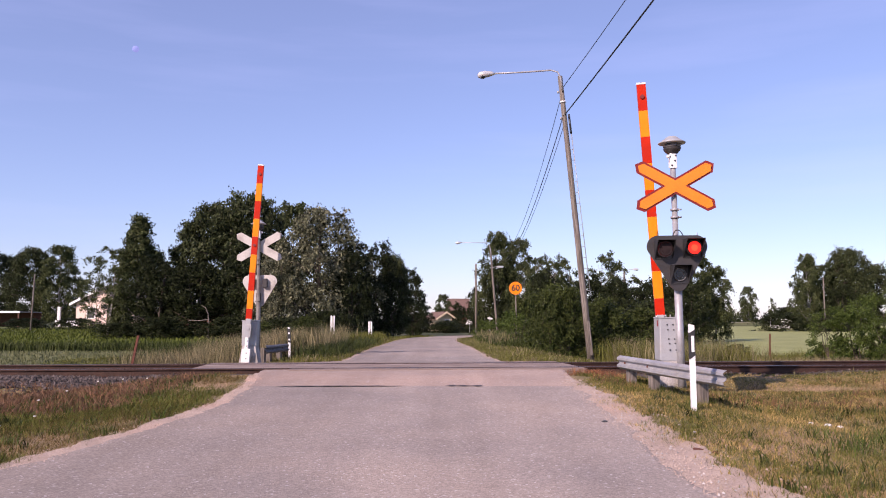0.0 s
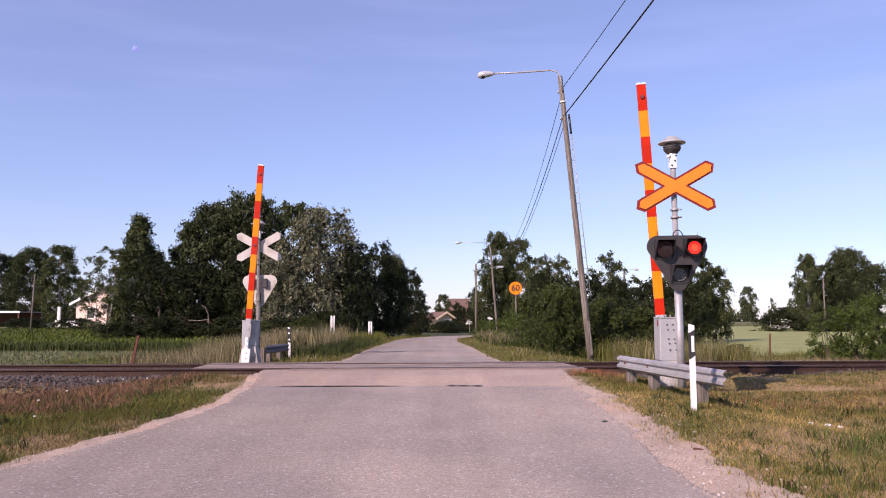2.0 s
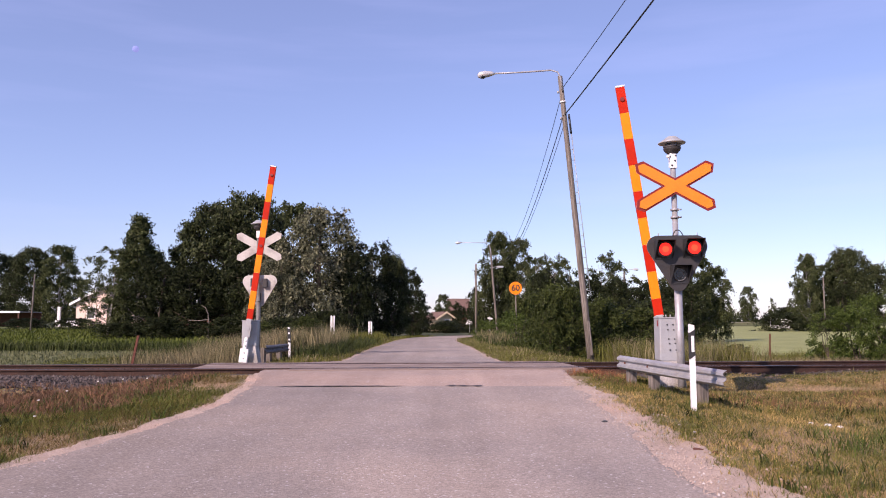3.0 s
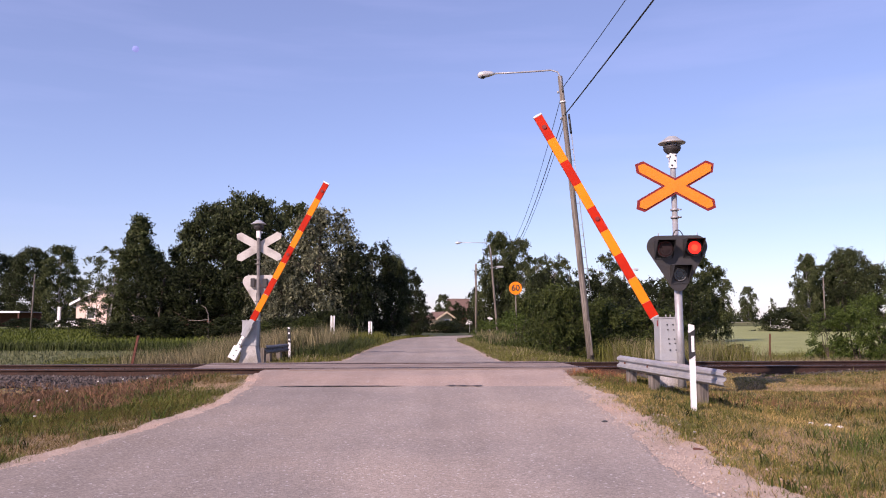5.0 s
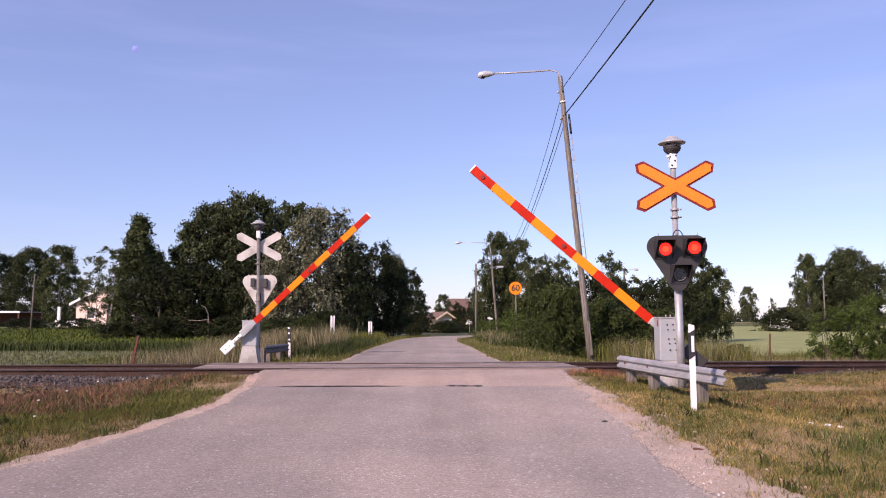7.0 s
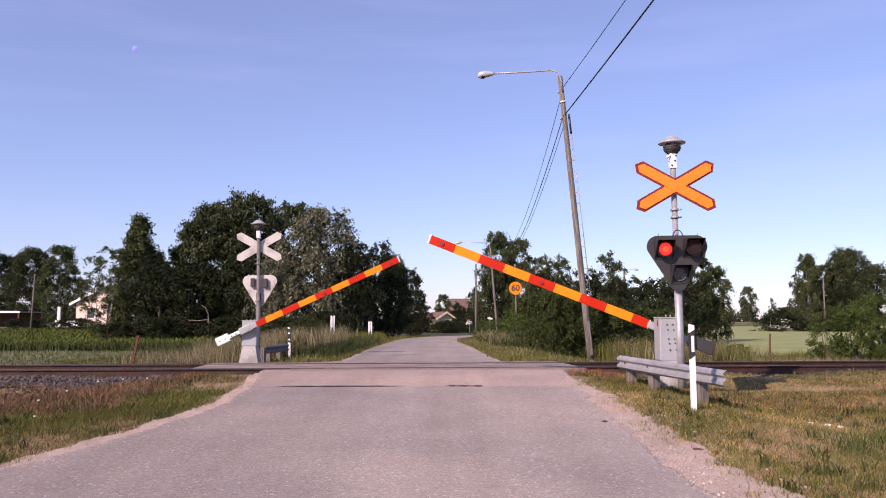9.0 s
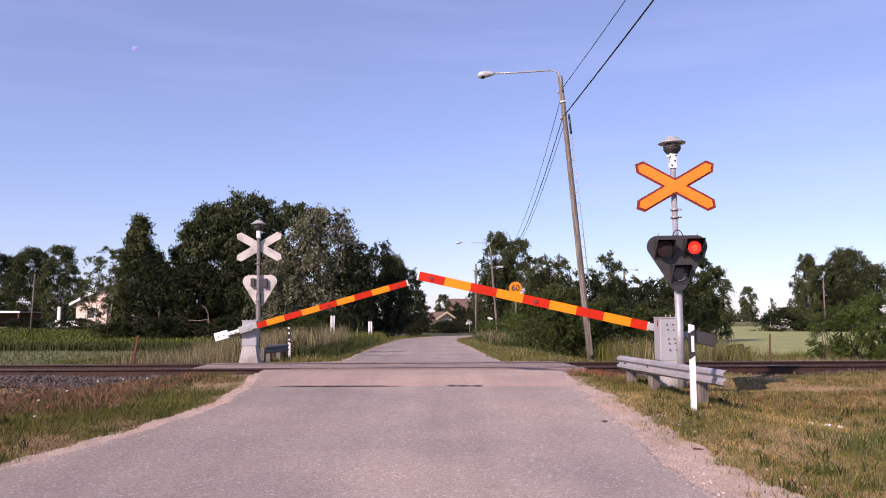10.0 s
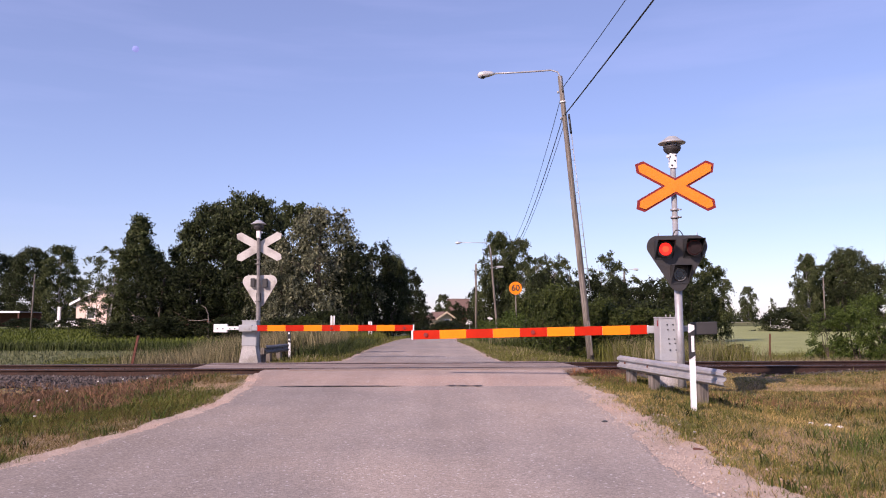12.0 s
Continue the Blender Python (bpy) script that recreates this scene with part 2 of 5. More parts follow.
# ---------------------------------------------------------------- mesh helpers
def box(bm, cx, cy, cz, sx, sy, sz, bevel=0.0, turn=None):
    m = Matrix.Translation((cx, cy, cz)) @ (turn or Matrix()) @ Matrix.Diagonal((sx, sy, sz, 1))
    r = bmesh.ops.create_cube(bm, size=1.0, matrix=m)
    if bevel:
        es = {e for v in r["verts"] for e in v.link_edges}
        bmesh.ops.bevel(bm, geom=list(es), offset=bevel, segments=2, profile=0.5, affect="EDGES")
    return bm


def tube(bm, points, radii, n=10, caps=True):
    """A round bar along points, with a radius at each."""
    pts = [Vector(p) for p in points]
    rings = []
    for i, p in enumerate(pts):
        d = (pts[min(i + 1, len(pts) - 1)] - pts[max(i - 1, 0)]).normalized()
        side = d.orthogonal() if i == 0 else (side - d * side.dot(d))
        side = side.normalized()
        up = d.cross(side)
        r = radii[i] if isinstance(radii, (list, tuple)) else radii
        rings.append([bm.verts.new(p + (side * math.cos(a) + up * math.sin(a)) * r)
                      for a in (2 * math.pi * k / n for k in range(n))])
    for one, two in zip(rings, rings[1:]):
        for k in range(n):
            bm.faces.new((one[k], one[(k + 1) % n], two[(k + 1) % n], two[k])).smooth = True
    if caps:
        bm.faces.new(list(reversed(rings[0])))
        bm.faces.new(rings[-1])
    return bm


def lathe(bm, profile, n=20, at=(0, 0, 0)):
    """Turned about the upright axis: profile rows of radius, height."""
    rings = [[bm.verts.new((at[0] + r * math.cos(2 * math.pi * k / n), at[1] + r * math.sin(2 * math.pi * k / n), at[2] + z))
              for k in range(n)] for r, z in profile]
    for one, two in zip(rings, rings[1:]):
        for k in range(n):
            bm.faces.new((one[k], one[(k + 1) % n], two[(k + 1) % n], two[k])).smooth = True
    bm.faces.new(list(reversed(rings[0])))
    bm.faces.new(rings[-1])
    return bm


def slab(bm, outline, y0, y1):
    """An outline of x, z, drawn out from y0 to y1."""
    a = [bm.verts.new((x, y0, z)) for x, z in outline]
    b = [bm.verts.new((x, y1, z)) for x, z in outline]
    bm.faces.new(a)
    bm.faces.new(list(reversed(b)))
    for k in range(len(a)):
        j = (k + 1) % len(a)
        bm.faces.new((a[j], a[k], b[k], b[j]))
    return bm


def coin(bm, r, y0, y1, cx=0.0, cz=0.0, n=24):
    return slab(bm, [(cx + r * math.cos(2 * math.pi * k / n), cz + r * math.sin(2 * math.pi * k / n)) for k in range(n)], y0, y1)


def mesh_of(name, bm, *materials):
    bmesh.ops.recalc_face_normals(bm, faces=bm.faces[:])
    me = bpy.data.meshes.new(name)
    bm.to_mesh(me)
    bm.free()
    for m in materials:
        me.materials.append(m)
    return me


def part(name, bm, material, parent, label=""):
    ob = new(name, mesh_of(name, bm, material))
    ob.parent = parent
    return tagged(ob, label)


def thing(name, m, label, category, group="", kind=""):
    ob = new(name)
    ob.empty_display_size = 0.2
    ob.matrix_world = m
    return tagged(ob, label, category, group, kind)


def sheet(name, verts, faces, materials, which=None, smooth=False):
    """A mesh straight from arrays; faces all triangles or all quads."""
    me = bpy.data.meshes.new(name)
    v, f = np.asarray(verts, np.float32), np.asarray(faces, np.int32)
    k = f.shape[1]
    me.vertices.add(len(v))
    me.vertices.foreach_set("co", v.ravel())
    me.loops.add(f.size)
    me.loops.foreach_set("vertex_index", f.ravel())
    me.polygons.add(len(f))
    me.polygons.foreach_set("loop_start", np.arange(0, f.size, k, dtype=np.int32))
    for m in materials:
        me.materials.append(m)
    if which is not None:
        me.polygons.foreach_set("material_index", np.asarray(which, np.int32))
    me.update(calc_edges=True)
    me.validate()
    me.polygons.foreach_set("use_smooth", np.full(len(f), smooth))
    return me


B = bmesh.new
RNG = np.random.default_rng(7)

# ---------------------------------------------------------------- lie of the land
TRACK_SLOPE = 0.09


def track_y(x):
    return 16.0 + TRACK_SLOPE * x


def step(v, a, b):
    t = np.clip((v - a) / (b - a), 0, 1)
    return t * t * (3 - 2 * t)


def road_z(y):
    """Height of the carriageway along the road."""
    y = np.asarray(y, float)
    near = -0.30 + 0.30 * step(y, 4.0, 14.0)
    far = -0.17 * step(y, 22.0, 47.0) - 0.25 * step(y, 47.0, 80.0)
    return np.where(y < 16, near, far)


def road_edges(y):
    """Left and right edge of the carriageway."""
    y = np.asarray(y, float)
    k = step(y, 17.0, 18.0)
    bend = 14.0 * np.clip((y - 40) / 45, 0, 3) ** 2
    left = (-3.46 + np.clip(0.225 * (y - 6.3), -1, 0.58) + 0.10 * step(y, 8.4, 10.5) - 0.42 * step(y, 11.2, 14.6)) * (1 - k) + (-2.20 - 0.0135 * (y - 18)) * k
    left = left - 1.6 * step(-y, -5.5, 4)
    right = 1.88 * (1 - k) + (1.12 - 0.021 * (y - 18)) * k
    right = right + 0.22 * np.exp(-((y - 15.0) / 2.2) ** 2)
    return left + bend, right + bend


def ground_z(x, y):
    x, y = np.asarray(x, float), np.asarray(y, float)
    le, ri = road_edges(y)
    out = np.maximum(np.maximum(le - x, x - ri), 0)
    z = road_z(y) - 0.02
    level = np.where(y < 16, np.where(x < 0, -0.34, -0.36), -0.52)
    z = z + (level - z) * step(out, 0.35, np.where(y < 16, np.where(x < 0, 4.5, 3.6), 5.0))
    # formation under the track
    off = np.abs(y - track_y(x))
    bed = np.where(y < track_y(x), -0.11 - 0.10 * step(off, 1.3, 2.0) - 0.5 * step(off, 2.0, 2.7), -0.13 - 0.5 * step(off, 1.6, 2.7))
    near_road = step(out, 0.6, 1.6)
    z = np.where(off < 2.7, np.maximum(z, bed) * near_road + z * (1 - near_road), z)
    z = np.where((off < 1.5) & (out < 1.7), np.minimum(z, -0.22), z)
    z = z + 0.9 * step(y, 42, 110) * step(-x, 8, 16) + 0.7 * step(y, 70, 150) * step(x, 10, 18)
    return z + 0.035 * np.sin(1.7 * x + 0.6 * y) * np.sin(1.3 * y - 0.4 * x) * step(out, 0.5, 2.0)


def axis(lo, a, b, hi, fine, grow=1.22):
    mid = list(np.arange(a, b, fine))
    s, v = fine, b
    while v < hi:
        mid.append(v)
        s *= grow
        v += s
    mid.append(hi)
    s, v = fine, a - fine
    while v > lo:
        mid.insert(0, v)
        s *= grow
        v -= s
    mid.insert(0, lo)
    return np.array(mid)


xs, ys = axis(-1500, -16, 16, 1500, 0.3), axis(-300, 2, 30, 2500, 0.25)
gx, gy = np.meshgrid(xs, ys)
gz = ground_z(gx, gy)
nx, ny = len(xs), len(ys)
ids = np.arange(nx * ny).reshape(ny, nx)
quads = np.stack([ids[:-1, :-1], ids[:-1, 1:], ids[1:, 1:], ids[1:, :-1]], -1).reshape(-1, 4)
cx, cy = (gx[:-1, :-1] + gx[1:, 1:]) / 2, (gy[:-1, :-1] + gy[1:, 1:]) / 2
which = np.where(cy > 24, 1, 0)
off = np.abs(cy - track_y(cx))
which = np.where(off < np.where(cx < 0, 1.95, 1.5), 4, which)
which = np.where((cx < -10) & (cy > 27) & (cy < 38), 5, which)
which = np.where((cx < -11) & (cy >= 38) & (cy < 100), 3, which)
which = np.where((cx > 13) & (cy > 33) & (cy < 145), 2, which)
ground = new("ground", sheet("ground", np.stack([gx, gy, gz], -1).reshape(-1, 3), quads,
                             [M["soil"], M["far_soil"], M["crop_pale"], M["crop_green"], M["ballast"], M["crop_grey"]], which.ravel(), True))
tagged(ground, "grassy ground with dry verges and flat green fields", "ground", kind="structure")


def strip(name, y0, y1, dy, left, right, lift, material, label, category, ragged=0.0, cols=8, thick=0.05, smooth=False):
    """A surfacing laid on the ground along the road, with ragged edges and a thickness."""
    yy = np.arange(y0, y1 + dy / 2, dy)
    v, f = [], []
    for i, y in enumerate(yy):
        a, b = left(y), right(y)
        for q, (rate, amount) in enumerate(((0.7, 0.5), (2.3, 0.4), (6.1, 0.3), (13.0, 0.22))):
            a += ragged * amount * noise.noise(Vector((y * rate, 3.7 + q, lift * 50)))
            b += ragged * amount * noise.noise(Vector((y * rate, 13.7 + q, lift * 50)))
        for k in range(cols + 1):
            u = 0 if k == 0 else 1 if k == cols else 0.008 + 0.984 * (k - 1) / (cols - 2)
            x = a + (b - a) * u
            edge = min(k, cols - k) == 0
            v.append((x, y, float(road_z(y)) + lift - (thick if edge else 0)))
    n = cols + 1
    for i in range(len(yy) - 1):
        for k in range(cols):
            f.append((i * n + k, i * n + k + 1, (i + 1) * n + k + 1, (i + 1) * n + k))
    ob = new(name, sheet(name, v, f, [material], None, smooth))
    return tagged(ob, label, category, kind="structure")


le = lambda y: float(road_edges(y)[0])
ri = lambda y: float(road_edges(y)[1])
strip("shoulder", -12, 14.2, 0.08, lambda y: le(y) - 0.24 + 0.06 * max(0, min(1, (y - 7) / 4)), lambda y: ri(y) + 0.55 - 0.33 * max(0, min(1, (y - 6.5) / 6)), 0.0, M["gravel"],
      "pinkish gravel shoulder beside the asphalt", "road shoulder", 0.22, 12, 0.03)
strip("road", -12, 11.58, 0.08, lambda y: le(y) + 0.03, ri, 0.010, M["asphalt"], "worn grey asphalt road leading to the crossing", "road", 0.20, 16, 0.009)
strip("road_apron", 11.50, 14.9, 0.1, lambda y: le(y) - 0.03 - 0.12 * max(0, (y - 13.2) / 1.7), lambda y: ri(y) + 0.15 * max(0, y - 12) / 2.5, 0.005, M["apron"],
      "lighter pinkish asphalt apron before the rails", "road", 0.08, 16, 0.02)
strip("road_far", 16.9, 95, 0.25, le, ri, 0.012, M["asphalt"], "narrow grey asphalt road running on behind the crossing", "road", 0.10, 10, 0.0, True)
strip("shoulder_far", 17.0, 60, 0.3, lambda y: le(y) - 0.15, lambda y: ri(y) + 0.16, 0.0, M["gravel"],
      "sandy shoulder of the road behind the crossing", "road shoulder", 0.15, 10, 0.0, True)

# ---------------------------------------------------------------- railway
TRACK = pose(0, 16.0, 0, 0, 0, math.degrees(math.atan(TRACK_SLOPE)))
track = thing("railway_track", TRACK, "single railway track with rusty rails on dark ballast", "railway track", kind="structure")


def rail_mesh():
    outline = [(-0.075, -0.16), (0.075, -0.16), (0.075, -0.147), (0.012, -0.132), (0.010, -0.04), (0.036, -0.03),
               (0.036, -0.006), (0.030, 0.0), (-0.030, 0.0), (-0.036, -0.006), (-0.036, -0.03), (-0.010, -0.04), (-0.012, -0.132), (-0.075, -0.147)]
    bm = B()
    slab(bm, outline, -70, 70)
    bmesh.ops.rotate(bm, verts=bm.verts[:], cent=(0, 0, 0), matrix=Matrix.Rotation(radians(90), 3, "Z"))
    me = mesh_of("rail", bm, M["rail"], M["railhead"])
    for p in me.polygons:
        if p.normal.z > 0.5 and p.center.z > -0.01:
            p.material_index = 1
    return me


rail_me = rail_mesh()
for side in (-0.80, 0.80):
    r = new("rail", rail_me)
    r.parent, r.location = track, (0, side, 0.03)
sl = box(B(), 0, 0, -0.235, 0.26, 2.6, 0.20, 0.02)
sleeper_me = mesh_of("sleeper", sl, M["sleeper"])
for k in range(-75, 76):
    x = k * 0.61
    if -4.9 < x < 3.4:
        continue
    o = new("sleeper", sleeper_me)
    o.parent, o.location = track, (x, 0, 0)


def stones(name, n, x0, x1, reach, size, material, label, category):
    """Crushed stone lying along the track."""
    oct_v = np.array([(1, 0, 0), (-1, 0, 0), (0, 1, 0), (0, -1, 0), (0, 0, 1), (0, 0, -1)], float)
    oct_f = np.array([(0, 2, 4), (2, 1, 4), (1, 3, 4), (3, 0, 4), (2, 0, 5), (1, 2, 5), (3, 1, 5), (0, 3, 5)])
    x = RNG.uniform(x0, x1, n)
    side = RNG.uniform(-reach, 1.9, n)
    y = track_y(x) + side
    z = ground_z(x, y) + 0.01
    r = size * RNG.uniform(0.6, 1.3, n)
    v = oct_v[None] * RNG.uniform(0.55, 1.1, (n, 6, 1)) * r[:, None, None]
    a = RNG.uniform(0, 6.28, n)
    ca, sa = np.cos(a)[:, None], np.sin(a)[:, None]
    v = np.stack([v[..., 0] * ca - v[..., 1] * sa, v[..., 0] * sa + v[..., 1] * ca, v[..., 2] * 0.8], -1)
    v += np.stack([x, y, z], -1)[:, None]
    f = oct_f[None] + 6 * np.arange(n)[:, None, None]
    ob = new(name, sheet(name, v.reshape(-1, 3), f.reshape(-1, 3), [material]))
    return tagged(ob, label, category, kind="stuff")


stones("ballast_stones", 9000, -12, -4.7, 2.4, 0.044, M["stone"], "dark crushed-stone ballast beside the rails", "ballast")
stones("ballast_stones", 3000, 3.6, 17, 1.35, 0.035, M["stone"], "dark crushed-stone ballast beside the rails", "ballast")

deck = thing("crossing_deck", TRACK, "pinkish concrete crossing panels flush with the rails", "crossing deck", kind="structure")
for y0, y1 in ((-1.22, -0.845), (-0.715, 0.715), (0.845, 1.36)):
    bm = box(B(), 0, (y0 + y1) / 2, -0.07, 1.848, y1 - y0, 0.18, 0.004)
    me = mesh_of("panel", bm, M["panel"])
    for k in range(1 if y0 < -1 else 0, 4):
        o = new("panel", me)
        o.parent, o.location = deck, (-3.86 + 1.85 * k, 0, 0.0)

# dark joint where the new surfacing meets the old
tar = B()
for x0, x1 in ((-2.42, -0.55), (0.02, 0.62)):
    top, low = [], []
    for k in range(31):
        x = x0 + (x1 - x0) * k / 30
        w = (0.035 + 0.09 * abs(noise.noise(Vector((x * 5, 1, 0))))) * min(1, 6 * min(k, 30 - k) / 30 + 0.1)
        y = 11.56 + 0.03 * (x + 1) + 0.05 * noise.noise(Vector((x * 3, 5, 0)))
        z = float(road_z(y)) + 0.020
        top.append(tar.verts.new((x, y + w, z)))
        low.append(tar.verts.new((x, y - w, z)))
    for k in range(30):
        tar.faces.new((low[k], low[k + 1], top[k + 1], top[k]))
tagged(new("tar_joint", mesh_of("tar_joint", tar, M["tar"])), "dark crumbling joint across the asphalt", "road joint", kind="structure")


# ---------------------------------------------------------------- barriers
def boom(parent, s, pivot, length, height, cw):
    """Striped arm that turns about its pivot: white core, red and yellow panels, counterweight. s: side to which it reaches."""
    bm = B()
    box(bm, s * (length / 2 + 0.1), 0, 0, length - 0.2, 0.06, height, 0.008)
    arm = part("boom", bm, M["white"], parent, "boom striped red and yellow with a white end")
    arm.matrix_basis = pivot
    n, first, seg = 9, 0.22, 0.441
    edges = [length - 0.03 - seg * k for k in range(n)] + [first]
    for k in range(n):
        a, b = edges[k], edges[k + 1]
        bm = box(B(), s * (a + b) / 2, 0, 0, a - b - 0.002, 0.068, height + 0.003, 0.002)
        part("stripe", bm, M["red"] if k % 2 == 0 else M["yellow"], arm, "red reflective stripe" if k % 2 == 0 else "yellow reflective stripe")
    for d in (length - 0.24, length - 0.24 - 4 * seg):
        part("boom_lamp", coin(B(), 0.035, -0.055, -0.03, s * d, 0.0, 14), M["sign_red"], arm, "small dark red boom lamp")
    part("end_cap", box(B(), s * (length - 0.014), 0, 0, 0.028, 0.075, height + 0.012, 0.004), M["white"], arm)
    part("bracket", box(B(), s * 0.06, 0, 0, 0.34, 0.088, height * 0.85, 0.01), M["cabinet"], arm, "grey steel boom bracket")
    for (x0, x1, h, material) in cw:
        part("counterweight", box(B(), -s * (x0 + x1) / 2, 0, 0, abs(x1 - x0), 0.10, h, 0.012), M[material], arm)
        if material == "white":
            for u in (0.3, 0.7):
                part("bolt", coin(B(), 0.014, -0.062, -0.04, -s * (x0 + (x1 - x0) * u), -0.01, 10), M["black"], arm)
    return arm


BR = thing("crossing_barrier", pose(3.52, 12.5, -0.18), "grey steel crossing barrier with a red and yellow boom", "barrier", "crossing barriers")
bm = B()
slab(bm, [(-0.20, -0.12), (0.24, -0.12), (0.20, 0.47), (-0.16, 0.47)], -0.20, 0.16)
part("base", bm, M["concrete"], BR, "pale concrete foot")
part("cabinet", box(B(), 0.015, -0.02, 0.80, 0.36, 0.34, 0.66, 0.015), M["cabinet"], BR)
part("cabinet_lid", box(B(), 0.015, -0.02, 1.138, 0.375, 0.355, 0.02, 0.006), M["cabinet"], BR)
for k in range(10):
    part("bolt", coin(B(), 0.011, -0.203, -0.188, -0.05 + 0.09 * (k % 2) + 0.01 * (k // 2), (1.03, 0.95, 0.81, 0.74, 0.64)[k // 2], 10), M["black"], BR)
for x in (-0.04, 0.03, 0.11):
    part("lid_stud", tube(B(), [(x, -0.1, 1.145), (x, -0.1, 1.185)], 0.010, 8), M["galv"], BR)
part("warning_label", box(B(), -0.1685, -0.08, 1.05, 0.004, 0.06, 0.09), M["sign_red"], BR)
PIVOT_R = (-0.022, 0.24, 0.955)
YAW_R = -7.0
boom_r = boom(BR, -1, pose(*PIVOT_R), 4.05, 0.142, [(0.2, 0.46, 0.09, "cabinet"), (0.46, 0.86, 0.20, "dark")])
part("shaft", tube(B(), [(PIVOT_R[0], 0.10, PIVOT_R[2]), (PIVOT_R[0], 0.30, PIVOT_R[2])], 0.05, 12), M["galv"], BR)

BL = thing("crossing_barrier", pose(-4.73, 19.55, -0.12), "grey steel crossing barrier with a red and yellow boom", "barrier", "crossing barriers")
bm = B()
slab(bm, [(-0.25, -0.1), (0.25, -0.1), (0.16, 0.42), (-0.16, 0.42)], -0.16, 0.2)
part("base", bm, M["concrete"], BL, "pale concrete foot")
part("cabinet", box(B(), 0.0, 0.02, 0.72, 0.36, 0.32, 0.60, 0.015), M["cabinet"], BL)
part("cabinet_lid", box(B(), 0.0, 0.02, 1.03, 0.38, 0.34, 0.02, 0.006), M["cabinet"], BL)
for x in (-0.1, 0.0, 0.1):
    part("lid_stud", tube(B(), [(x, 0, 1.04), (x, 0, 1.075)], 0.010, 8), M["galv"], BL)
PIVOT_L = (0.0, -0.25, 0.85)
boom_l = boom(BL, 1, pose(*PIVOT_L), 4.03, 0.142, [(-0.10, 0.22, 0.165, "cabinet"), (0.22, 0.52, 0.085, "white"), (0.50, 0.83, 0.20, "white")])
part("shaft", tube(B(), [(0, -0.318, 0.85), (0, -0.1, 0.85)], 0.04, 12), M["cabinet"], BL)


# ---------------------------------------------------------------- crossing signals
def arm_outline(half, w, tip):
    return [(-half, 0), (-half + tip, -w), (half - tip, -w), (half, 0), (half - tip, w), (-half + tip, w)]


def tilted(bm, deg, at):
    bmesh.ops.transform(bm, verts=bm.verts[:], matrix=Matrix.Translation(at) @ Matrix.Rotation(-radians(deg), 4, "Y"))
    return bm


def hull_outline(circles, n=14):
    """Outline of a rounded triangle about three circles of x, z, r, first upper left, then upper right, then the foot."""
    pts = []
    for (x, z, r), (a0, a1) in zip(circles, ((205, 90), (90, -25), (-25, -155))):
        for k in range(n + 1):
            a = radians(a0 + (a1 - a0) * k / n)
            pts.append((x + r * math.cos(a), z + r * math.sin(a)))
    return pts


